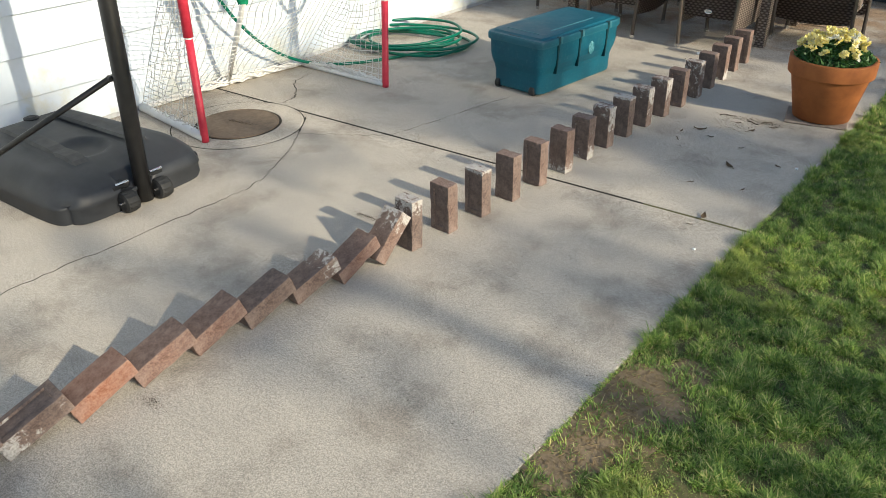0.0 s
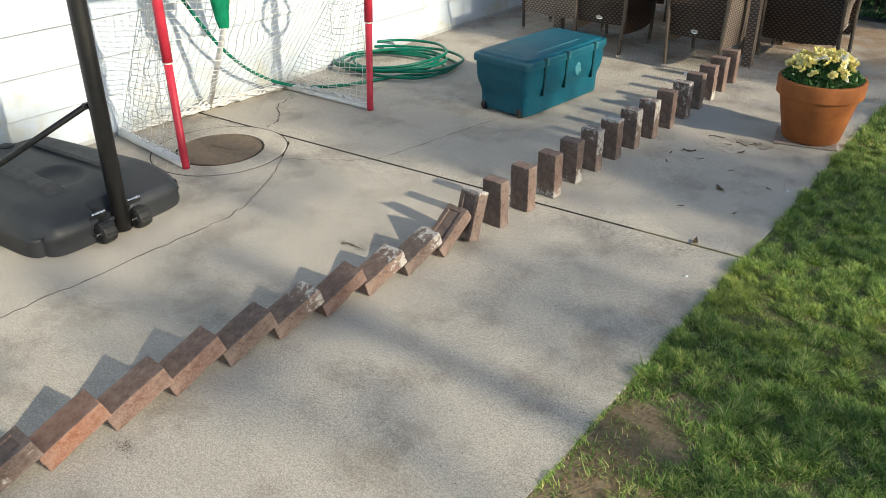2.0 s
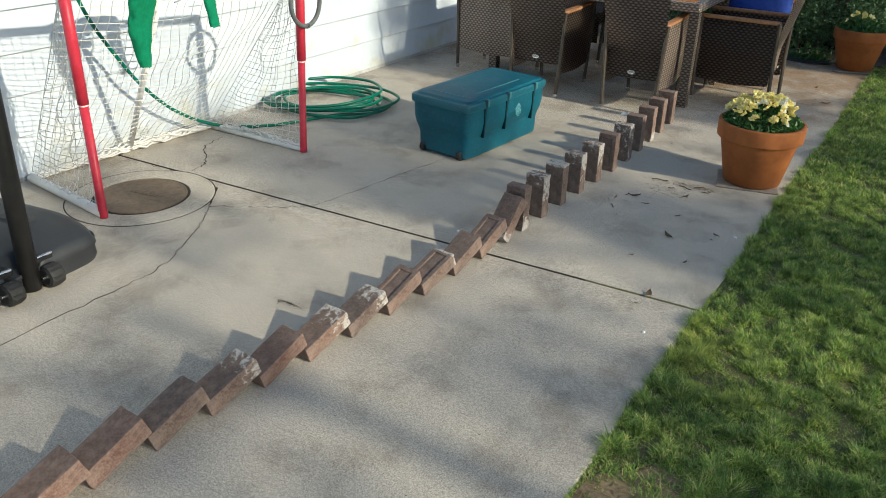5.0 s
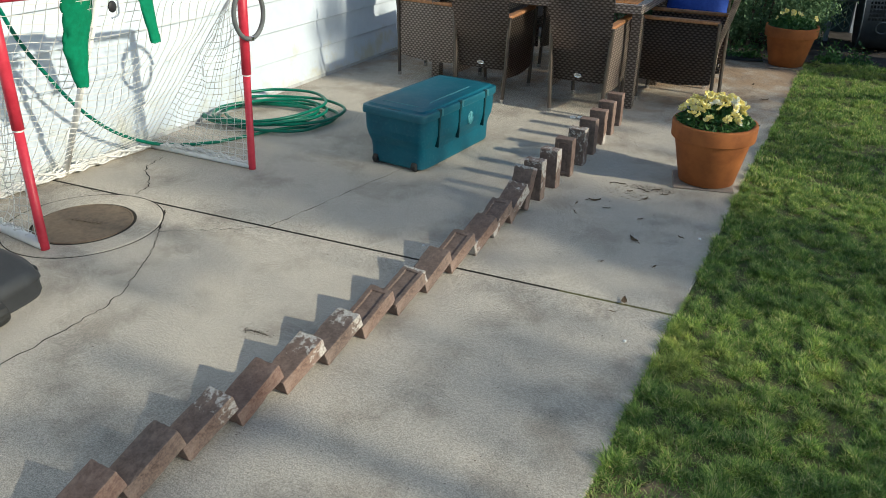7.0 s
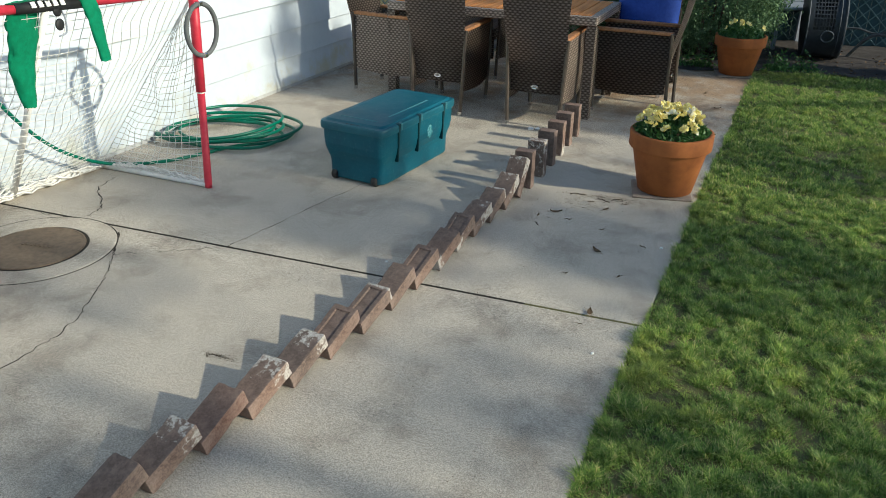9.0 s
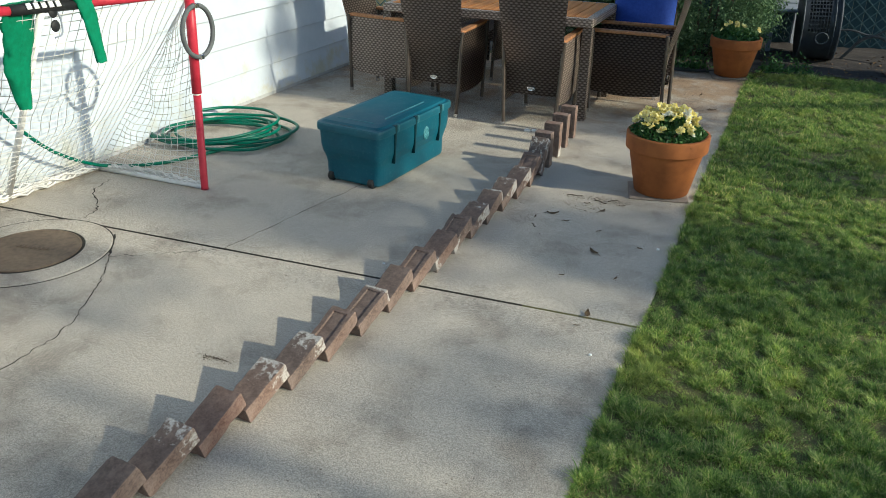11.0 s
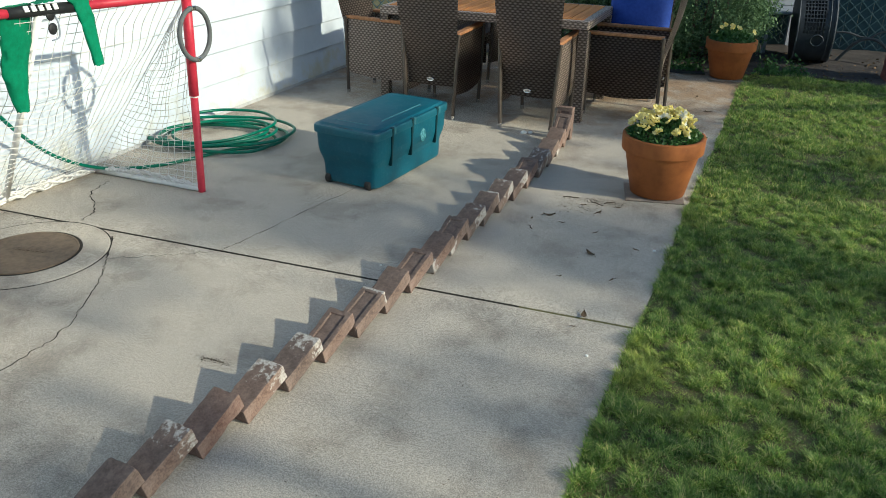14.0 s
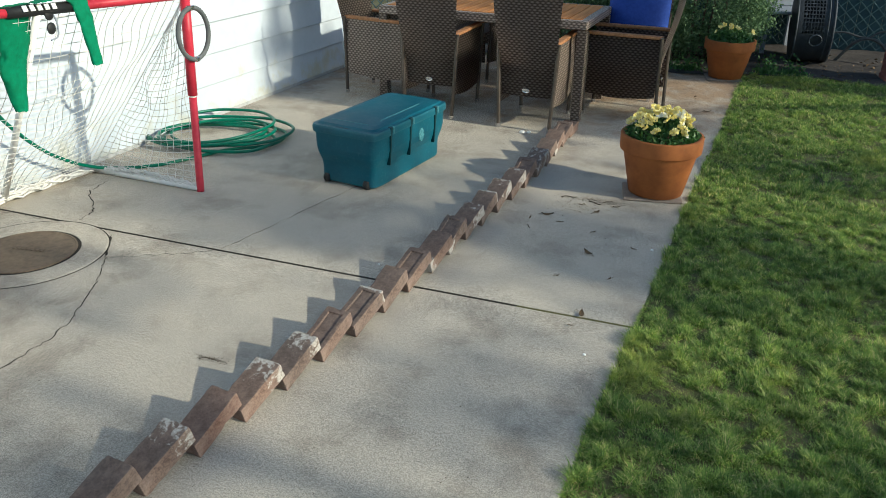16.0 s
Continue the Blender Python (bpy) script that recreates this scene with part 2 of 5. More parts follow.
RUBBER = simple("tread_rubber", (0.012, 0.012, 0.012), (0.03, 0.03, 0.03), 0.6, 60)
STEEL = simple("bright_steel", (0.5, 0.5, 0.52), (0.75, 0.75, 0.76), 0.25, 40, metal=1.0, bumps=0.03)
RED = simple("red_tape", (0.4, 0.018, 0.038), (0.54, 0.04, 0.07), 0.42, 35, bumps=0.2)
WHITE_STEEL = simple("white_pipe", (0.66, 0.66, 0.65), (0.82, 0.82, 0.81), 0.5, 20)
NET = simple("white_net_cord", (0.58, 0.57, 0.55), (0.72, 0.71, 0.69), 0.9, 50, bumps=0)
GREY_RING = simple("grey_foam", (0.075, 0.085, 0.09), (0.13, 0.14, 0.145), 0.7, 40)
def scuffed_teal():
    m, nt, b = mat("teal_plastic", 0.45)
    n, f = noise_tex(nt, 5, 6, 0.65), noise_tex(nt, 60, 5, 0.7)
    c = ramp(nt, n.outputs[0], [(0.3, (0.001, 0.062, 0.1)), (0.7, (0.004, 0.102, 0.15))])
    c = mix(nt, ramp(nt, f.outputs[0], [(0.55, (0, 0, 0)), (0.75, (0.3, 0.3, 0.3))]), c, (0.1, 0.24, 0.26))
    g = nt.nodes.new("ShaderNodeNewGeometry")
    c = mix(nt, ramp(nt, g.outputs["Pointiness"], [(0.52, (0, 0, 0)), (0.62, (0.4, 0.4, 0.4))]), c, (0.12, 0.28, 0.3))
    nt.links.new(c, b.inputs["Base Color"])
    nt.links.new(ramp(nt, n.outputs[0], [(0.3, (0.35, 0.35, 0.35)), (0.7, (0.6, 0.6, 0.6))]), b.inputs["Roughness"])
    bump(nt, b, f.outputs[0], 0.05, 0.002)
    return m


TEAL = scuffed_teal()
# the teal again, darkened to paint the shade inside recesses
TEAL_SHADED = simple("teal_shaded_recess", (0.001, 0.022, 0.03), (0.002, 0.035, 0.045), 0.5, 9)
TEAL_PALE = simple("pale_badge", (0.004, 0.11, 0.145), (0.12, 0.3, 0.34), 0.5, 90, spread=(0.42, 0.6))
HOSE = simple("green_hose_vinyl", (0.0, 0.10, 0.062), (0.006, 0.17, 0.105), 0.33, 30, bumps=0.05)
CLOTH = simple("green_jersey", (0.0, 0.13, 0.06), (0.005, 0.22, 0.11), 0.85, 40, bumps=0.3)
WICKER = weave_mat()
LEG = simple("bronze_aluminium", (0.09, 0.075, 0.065), (0.15, 0.125, 0.11), 0.38, 30, metal=0.6, bumps=0.03)
WOOD = wood_mat("oiled_hardwood", (0.34, 0.125, 0.03), (0.58, 0.26, 0.08), 0.75)
ARM_WOOD = wood_mat("worn_arm_wood", (0.27, 0.12, 0.05), (0.46, 0.225, 0.105), 0.6)
CUSHION = simple("blue_cushion", (0.018, 0.05, 0.28), (0.034, 0.085, 0.42), 0.85, 50, bumps=0.25)
TERRACOTTA = simple("terracotta", (0.185, 0.058, 0.016), (0.37, 0.127, 0.036), 0.8, 11, bumps=0.12)
SOIL = simple("soil", (0.03, 0.02, 0.014), (0.09, 0.062, 0.042), 0.95, 70, bumps=0.8, world=True)
LAWN_SOIL = simple("lawn_soil", (0.06, 0.065, 0.024), (0.17, 0.15, 0.07), 0.95, 45, bumps=0.8, world=True)
BARE_SOIL = simple("bare_soil", (0.14, 0.105, 0.062), (0.31, 0.235, 0.15), 0.95, 60, bumps=0.8, world=True)
MULCH = simple("dark_mulch", (0.02, 0.018, 0.018), (0.085, 0.075, 0.072), 0.95, 60, bumps=0.9, world=True)
IRON = simple("grey_cast_iron", (0.05, 0.055, 0.06), (0.11, 0.12, 0.13), 0.6, 30, metal=0.3)
STACK_BRICK = simple("stacked_red_brick", (0.17, 0.06, 0.055), (0.3, 0.12, 0.1), 0.85, 30, bumps=0.4)
IRON_LID = simple("brown_iron_lid", (0.115, 0.084, 0.06), (0.215, 0.16, 0.115), 0.7, 45, metal=0.25, bumps=0.4, world=True)
DRUM = simple("dark_drum_steel", (0.055, 0.062, 0.075), (0.1, 0.115, 0.135), 0.5, 16, metal=0.2)
WHITE_PLASTIC = simple("white_resin", (0.2, 0.23, 0.29), (0.3, 0.33, 0.38), 0.45, 12)
FENCE_SLAT = simple("blue_green_slat", (0.02, 0.05, 0.065), (0.045, 0.095, 0.115), 0.5, 20)
FENCE_WIRE = simple("galvanised_wire", (0.06, 0.115, 0.125), (0.12, 0.19, 0.205), 0.5, 40)
GRASS = island_mat("grass_blade", [(0.0, (0.105, 0.185, 0.048)), (0.45, (0.23, 0.375, 0.088)), (0.82, (0.455, 0.57, 0.172)), (1.0, (0.7, 0.6, 0.33))], 0.5, 0.5,
                   (1.3, 0.54, 0.74, (0.37, 0.41, 0.11)))
STRAW = island_mat("dry_grass", [(0.0, (0.2, 0.14, 0.07)), (1.0, (0.34, 0.26, 0.14))], 0.8, 0.2)
HEDGE = island_mat("hedge_leaf", [(0.0, (0.07, 0.13, 0.068)), (0.6, (0.125, 0.215, 0.1)), (1.0, (0.19, 0.29, 0.14))], 0.75, 0.25)
TREE_LEAF = island_mat("tree_leaf", [(0.0, (0.03, 0.07, 0.015)), (1.0, (0.08, 0.14, 0.03))], 0.5, 0.25)
BARK = simple("bark", (0.06, 0.045, 0.034), (0.16, 0.12, 0.09), 0.9, 12, bumps=0.8)
FLOWER_LEAF = island_mat("pansy_leaf", [(0.0, (0.02, 0.075, 0.02)), (1.0, (0.08, 0.17, 0.045))], 0.5, 0.2)
YELLOW = island_mat("yellow_petal", [(0.0, (0.76, 0.58, 0.08)), (0.5, (0.83, 0.71, 0.22)), (1.0, (0.86, 0.8, 0.44))], 0.6, 0.3)
CREAM = island_mat("cream_petal", [(0.0, (0.8, 0.76, 0.5)), (1.0, (0.86, 0.85, 0.76))], 0.6, 0.3)
DEAD_LEAF = island_mat("dead_leaf", [(0.0, (0.07, 0.045, 0.025)), (1.0, (0.2, 0.13, 0.07))], 0.8)
CRUMB = island_mat("dark_crumb", [(0.0, (0.03, 0.022, 0.015)), (1.0, (0.1, 0.07, 0.045))], 0.85)
WHITE_BIT = simple("white_chip", (0.7, 0.7, 0.68), (0.85, 0.85, 0.83), 0.7, 90)


# ---------------------------------------------------------------- mesh helpers
def mesh_of(name, bm, material, smooth=False):
    me = bpy.data.meshes.new(name)
    bm.normal_update()
    bm.to_mesh(me)
    bm.free()
    for m in material if isinstance(material, (list, tuple)) else [material]:
        me.materials.append(m)
    if smooth:
        me.polygons.foreach_set("use_smooth", [True] * len(me.polygons))
    return me


def part(name, bm, material, parent=None, label="", smooth=False, at=None):
    ob = new(name, mesh_of(name, bm, material, smooth))
    if at is not None:
        ob.matrix_basis = at
    if parent is not None:
        ob.parent = parent
    if label:
        ob["label"] = label
    return ob


def thing(name, at, label, category, group=""):
    ob = new(name)
    ob.empty_display_size = 0.1
    ob.matrix_basis = at
    return tagged(ob, label, category, group)


def box(bm, lo, hi, bevel=0.0, m=None, seg=1, taper=None):
    r = bmesh.ops.create_cube(bm, size=1)["verts"]
    lo, hi = Vector(lo), Vector(hi)
    for v in r:
        v.co = Vector([(lo[i] + hi[i]) / 2 + v.co[i] * (hi[i] - lo[i]) for i in range(3)])
        if taper and v.co.z < (lo.z + hi.z) / 2:
            cx, cy = (lo.x + hi.x) / 2, (lo.y + hi.y) / 2
            v.co.x, v.co.y = cx + (v.co.x - cx) * taper, cy + (v.co.y - cy) * taper
    if bevel:
        es = list({e for v in r for e in v.link_edges})
        out = bmesh.ops.bevel(bm, geom=es, offset=bevel, segments=seg, profile=0.6, affect="EDGES")
        r = list({v for f in out["faces"] for v in f.verts} | {v for v in r if v.is_valid})
    if m is not None:
        bmesh.ops.transform(bm, matrix=m, verts=r)
    return r


def tube(bm, pts, radius, sides=10, closed=False, caps=True):
    """a pipe along points; radius: one number or one a point"""
    pts = [Vector(p) for p in pts]
    n = len(pts)
    rad = radius if isinstance(radius, (list, tuple)) else [radius] * n
    rings = []
    ref = None
    for i, p in enumerate(pts):
        a = pts[i - 1] if (i > 0 or closed) else p
        b = pts[(i + 1) % n] if (i < n - 1 or closed) else p
        d = (b - a).normalized()
        if ref is None:
            ref = d.orthogonal().normalized()
        ref = (ref - d * ref.dot(d)).normalized()
        side = d.cross(ref)
        rings.append([bm.verts.new(p + rad[i] * (ref * math.cos(2 * math.pi * k / sides) + side * math.sin(2 * math.pi * k / sides))) for k in range(sides)])
    for i in range(n if closed else n - 1):
        a, b = rings[i], rings[(i + 1) % n]
        for k in range(sides):
            bm.faces.new((a[k], a[(k + 1) % sides], b[(k + 1) % sides], b[k]))
    if caps and not closed:
        bm.faces.new(list(reversed(rings[0])))
        bm.faces.new(rings[-1])


def lathe(bm, profile, sides=32, wob=0.0):
    rings = []
    for r, z in profile:
        rings.append([bm.verts.new((r * (1 + wob * math.sin(3 * a + z * 9)) * math.cos(a), r * math.sin(a), z)) for a in [2 * math.pi * k / sides for k in range(sides)]])
    for a, b in zip(rings, rings[1:]):
        for k in range(sides):
            bm.faces.new((a[k], a[(k + 1) % sides], b[(k + 1) % sides], b[k]))
    return rings


def curve_pts(ctrl, steps=8):
    """Catmull-Rom through control points"""
    c = [Vector(p) for p in ctrl]
    c = [c[0] * 2 - c[1]] + c + [c[-1] * 2 - c[-2]]
    out = []
    for i in range(1, len(c) - 2):
        for s in range(steps):
            t = s / steps
            a, b, d, e = c[i - 1], c[i], c[i + 1], c[i + 2]
            out.append(0.5 * (2 * b + (d - a) * t + (2 * a - 5 * b + 4 * d - e) * t * t + (3 * b - a - 3 * d + e) * t ** 3))
    out.append(c[-2])
    return out


def raw(name, verts, faces, material, parent=None):
    """a large mesh from arrays; faces all of one size"""
    verts, faces = np.asarray(verts, float), np.asarray(faces, int)
    me = bpy.data.meshes.new(name)
    n, k = faces.shape
    me.vertices.add(len(verts))
    me.vertices.foreach_set("co", verts.ravel())
    me.loops.add(n * k)
    me.loops.foreach_set("vertex_index", faces.ravel())
    me.polygons.add(n)
    me.polygons.foreach_set("loop_start", np.arange(0, n * k, k))
    me.polygons.foreach_set("loop_total", np.full(n, k))
    for m in material if isinstance(material, (list, tuple)) else [material]:
        me.materials.append(m)
    me.update(calc_edges=True)
    ob = new(name, me)
    if parent is not None:
        ob.parent = parent
    return ob


def leaf_cloud(rng, centres, size, flat=0.0, n_each=1, spread=0.0, width=0.5):
    """rhombic leaves of four corners, turned at random"""
    c = np.repeat(np.asarray(centres, float), n_each, axis=0)
    c = c + rng.normal(0, 1, c.shape) * spread
    n = len(c)
    d = rng.normal(0, 1, (n, 3))
    d[:, 2] *= 1 - flat
    d /= np.linalg.norm(d, axis=1)[:, None]
    e = np.cross(d, rng.normal(0, 1, (n, 3)))
    e /= np.linalg.norm(e, axis=1)[:, None]
    s = size * rng.uniform(0.6, 1.3, (n, 1))
    v = np.stack([c - d * s, c + e * s * width, c + d * s, c - e * s * width], axis=1).reshape(-1, 3)
    return v, np.arange(4 * n).reshape(n, 4)


# ---------------------------------------------------------------- the ground
SLOPE = 0.066          # the house and the lawn's edge run askew to the slab's joint


def wall_x(y):
    return -3.13 + SLOPE * y


def lawn_x(y):
    return 0.0 + 0.06 * y + 0.005 * math.sin(y * 3.1) + 0.003 * math.sin(y * 13.7 + 1)


def build_ground():
    bm = bmesh.new()
    bmesh.ops.create_grid(bm, x_segments=40, y_segments=40, size=150)
    ob = part("ground", bm, LAWN_SOIL, at=pose(0, 0, -0.0055))
    tagged(ob, "bare brown soil under a thin green lawn", "ground", kind="structure")
    bm = bmesh.new()
    box(bm, (-4, -7, -0.2), (-0.45, 4.4, -0.0045))
    bm2 = part("patio_bed", bm, DARK_GAP)
    tagged(bm2, "dark dirt in the joints below the patio", "ground", kind="structure")


def slab(y0, y1, parent):
    """one cast slab of the patio: its lawn edge is uneven and its rim rounded"""
    bm = bmesh.new()
    n = 40
    ys = [y0 + (y1 - y0) * i / n for i in range(n + 1)]
    top = [[bm.verts.new((x, y, 0)) for x in (wall_x(y) - 0.2, -1.8, lawn_x(y) - 0.006, lawn_x(y))] for y in ys]
    for i, y in enumerate(ys):
        top[i][3].co.z = -0.005
        if i in (0, n):
            for v in top[i]:
                v.co.z -= 0.004
        low = bm.verts.new((lawn_x(y), y, -0.1))
        top[i].append(low)
    for a, b in zip(top, top[1:]):
        for k in range(4):
            bm.faces.new((a[k], a[k + 1], b[k + 1], b[k]))
    for row, s in ((top[0], 1), (top[-1], -1)):
        lows = [bm.verts.new((v.co.x, v.co.y, -0.1)) for v in row[:4]]
        for k in range(3):
            f = (row[k], lows[k], lows[k + 1], row[k + 1])
            bm.faces.new(f if s > 0 else tuple(reversed(f)))
    return part("concrete_slab", bm, CONCRETE, parent)


def crack(parent, ctrl, width, seed, jag=0.012):
    rng = random.Random(seed)
    pts = curve_pts(ctrl, 10)
    bm = bmesh.new()
    prev = None
    for i, p in enumerate(pts):
        d = (pts[min(i + 1, len(pts) - 1)] - pts[max(i - 1, 0)]).normalized()
        n = Vector((-d.y, d.x, 0))
        w = width * rng.uniform(0.35, 1.3)
        c = p + n * rng.uniform(-jag, jag)
        pair = (bm.verts.new(c + n * w + Vector((0, 0, 0.0012))), bm.verts.new(c - n * w + Vector((0, 0, 0.0012))))
        if prev:
            bm.faces.new((prev[0], prev[1], pair[1], pair[0]))
        prev = pair
    return part("crack", bm, DARK_GAP, parent)


def build_bare_patch():
    """worn soil that shows at the lawn's edge"""
    bm = bmesh.new()
    mid = bm.verts.new((0.03, -1.25, -0.001))
    ring = []
    for k in range(40):
        a = 2 * math.pi * k / 40
        r = 1 + 0.35 * noise.noise(Vector((math.cos(a) * 2, math.sin(a) * 2, 3)))
        y = -1.25 + 0.36 * r * math.sin(a)
        ring.append(bm.verts.new((max(lawn_x(y) - 0.004, 0.03 + 0.3 * (y + 1.28) + 0.15 * r * math.cos(a)), y, -0.0025)))
    for k in range(40):
        bm.faces.new((mid, ring[k], ring[(k + 1) % 40]))
    tagged(part("bare_patch", bm, BARE_SOIL), "worn bare brown soil at a lawn's edge", "ground", kind="structure")


def build_patio():
    pav = thing("pavement", pose(0, 0, 0), "weathered pale concrete patio with one straight joint and cracks", "patio")
    pav["kind"] = "structure"
    slab(-7, -0.008, pav)
    slab(0.007, 4.42, pav)
    crack(pav, [(-1.98, -2.3, 0), (-1.985, -1.8, 0), (-1.96, -1.5, 0), (-1.93, -1.02, 0), (-1.93, -0.8, 0), (-2.01, -0.58, 0), (-2.12, -0.37, 0), (-2.2, -0.25, 0)], 0.0022, 3, 0.008)
    crack(pav, [(-2.2, -0.25, 0), (-2.0, -0.14, 0), (-1.78, 0.0, 0)], 0.0016, 4)
    crack(pav, [(-1.79, 0.0, 0), (-1.74, 0.23, 0), (-1.62, 0.75, 0), (-1.58, 0.95, 0)], 0.0018, 5, 0.006)
    crack(pav, [(-2.59, 0.03, 0), (-2.62, 0.15, 0), (-2.8, 0.34, 0), (-2.84, 0.5, 0)], 0.003, 6)
    crack(pav, [(-3.0, -0.02, 0), (-2.8, -0.02, 0), (-2.62, 0.0, 0)], 0.002, 7)
    crack(pav, [(-2.2, -0.25, 0), (-2.26, -0.16, 0), (-2.33, -0.06, 0)], 0.005, 8, 0.003)
    return pav


def build_manhole():
    cx, cy = -2.55, -0.335
    ob = thing("manhole_cover", pose(cx, cy, 0), "round brown iron manhole cover set in a concrete collar", "manhole cover")
    bm = bmesh.new()
    lathe(bm, [(0.338, 0.001), (0.33, 0.004), (0.225, 0.004), (0.222, 0.0)], 56)
    part("collar", bm, CONCRETE, ob, "pale concrete ring")
    bm = bmesh.new()
    lathe(bm, [(0.343, 0.0012), (0.3375, 0.0014)], 56)
    part("joint", bm, DARK_GAP, ob)
    bm = bmesh.new()
    r = lathe(bm, [(0.226, 0.0022), (0.21, 0.0024)], 56)
    part("groove", bm, DARK_GAP, ob)
    bm = bmesh.new()
    rings = lathe(bm, [(0.211, 0.001), (0.21, 0.007), (0.203, 0.008), (0.2, 0.006), (0.1, 0.006), (0.02, 0.006)], 56)
    bm.faces.new(rings[-1])
    part("lid", bm, IRON_LID, ob, "worn brown iron lid")
    for i in range(7):
        bm = bmesh.new()
        box(bm, (-0.075 + 0.022 * i, -0.012, 0.006), (-0.06 + 0.022 * i, 0.012, 0.0095), 0.002, pose(0, 0.02, 0, 0, 0, 8))
        part("raised_bar", bm, IRON_LID, ob)


def build_wall():
    wall = thing("wall_west", pose(0, 0, 0), "white painted lap siding wall of a house", "wall")
    wall["kind"] = "structure"
    ang = math.degrees(math.atan(-SLOPE))
    base = pose(wall_x(-9.0), -9.0, 0, 0, 0, ang)
    length = 12.5
    bm = bmesh.new()
    box(bm, (-0.25, 0, -0.1), (-0.04, length - 0.02, 2.6), m=base)
    part("wall_core", bm, SIDING, wall)
    bm = bmesh.new()
    box(bm, (-0.04, 0, -0.1), (-0.006, length - 0.02, 0.03), 0.004, m=base)
    part("foundation", bm, FOUNDATION, wall, "rough pale foundation strip")
    for i in range(13):
        bm = bmesh.new()
        z = 0.025 + 0.196 * i
        vs = box(bm, (-0.018, 0, z), (0.0, length, z + 0.206), 0.0015)
        for v in vs:
            if v.co.z > z + 0.1:
                v.co.x -= 0.02
        bmesh.ops.transform(bm, matrix=base, verts=bm.verts)
        part("siding_board", bm, SIDING, wall)
    bm = bmesh.new()
    box(bm, (-0.26, length - 0.02, -0.02), (0.012, length + 0.05, 2.6), 0.004, m=base)
    part("corner_board", bm, SIDING, wall)
    bm = bmesh.new()
    box(bm, (-6.5, 0.0, -0.1), (-0.25, length, 2.6), 0.0, m=base)
    part("house_body", bm, SIDING, wall)


build_ground()
build_bare_patch()
build_patio()
build_manhole()
build_wall()

# ---------------------------------------------------------------- the row of bricks
BW, BD, BH, STEP = 0.095, 0.057, 0.2, 0.191


# a few of the bricks are thicker or thinner than the rest
DEPTH = {-11: 0.062, -10: 0.062, -9: 0.062, -8: 0.062, -7: 0.062, -6: 0.065, -5: 0.066, -4: 0.065, -3: 0.061, 0: 0.055, 1: 0.055, 2: 0.055, 3: 0.055, 4: 0.055}


def brick_mesh(seed, frog, zone, depth):
    rng = random.Random(seed)
    bm = bmesh.new()
    x0, x1 = -BW / 2, BW / 2
    box(bm, (x0, -BD, 0), (x1, 0, BH), 0.0)
    bmesh.ops.subdivide_edges(bm, edges=bm.edges[:], cuts=3, use_grid_fill=True)
    for v in bm.verts:
        v.co.z = float(np.interp(v.co.z, (0, 0.05, 0.1, 0.15, 0.2), (0, 0.022, 0.1, 0.178, 0.2)))
        v.co.x = float(np.interp(v.co.x, (x0, x0 / 2, 0, x1 / 2, x1), (x0, -0.029, 0, 0.029, x1)))
    if frog:
        for f in [f for f in bm.faces if f.normal.y < -0.9]:
            f.tag = True
        face = [f for f in bm.faces if f.tag]
        inner = [f for f in face if abs(f.calc_center_median().x) < BW * 0.3 and BH * 0.2 < f.calc_center_median().z < BH * 0.8]
        bmesh.ops.inset_region(bm, faces=inner, thickness=0.004, depth=0.0)
        bmesh.ops.translate(bm, vec=(0, 0.0055, 0), verts=list({v for f in inner for v in f.verts}))
    edges = [e for e in bm.edges if len(e.link_faces) == 2 and e.calc_face_angle(0) > 1.2 and all(abs(v.co.x) > BW / 2 - 1e-4 or v.co.z < 1e-4 or v.co.z > BH - 1e-4 or v.co.y > -1e-4 for v in e.verts)]
    bmesh.ops.bevel(bm, geom=edges, offset=0.003, segments=2, profile=0.6, affect="EDGES")
    bmesh.ops.subdivide_edges(bm, edges=[e for e in bm.edges if e.calc_length() > 0.012], cuts=2, use_grid_fill=True)
    for v in bm.verts:
        edge = sum((abs(v.co.x) > BW / 2 - 0.005, v.co.y > -0.005 or v.co.y < 0.005 - BD, v.co.z > BH - 0.005 or v.co.z < 0.005))
        chip = max(0.0, noise.noise(v.co * 60 + Vector((seed * 1.7, 4, 2))) - 0.1) if edge > 1 else 0.0
        v.co += (Vector((0, -BD / 2, BH / 2)) - v.co).normalized() * chip * 0.009
        k = noise.noise(v.co * 38 + Vector((seed * 3.1, 0, 0)))
        v.co += Vector((noise.noise(v.co * 25 + Vector((0, seed, 0))), noise.noise(v.co * 25 + Vector((9, seed, 0))), 0.6 * k)) * 0.0009
        v.co.z = max(v.co.z, 0)
        v.co.y *= depth / BD
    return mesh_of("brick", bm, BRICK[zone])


FROGS = (-8, 1, 2, 4, 6, 11, 15, 16)
ZONES = {-8: "side_low", -7: "warm", -6: "red", -5: "red", -4: "scratch", -3: "top", -2: "red", -1: "top", 0: "top", 2: "cap", 3: "scratch", 5: "low", 6: "side_low", 7: "side_top", 8: "cap", 9: "side_top", 10: "side_top", 12: "all", 14: "side_low"}
BRICKS = {}


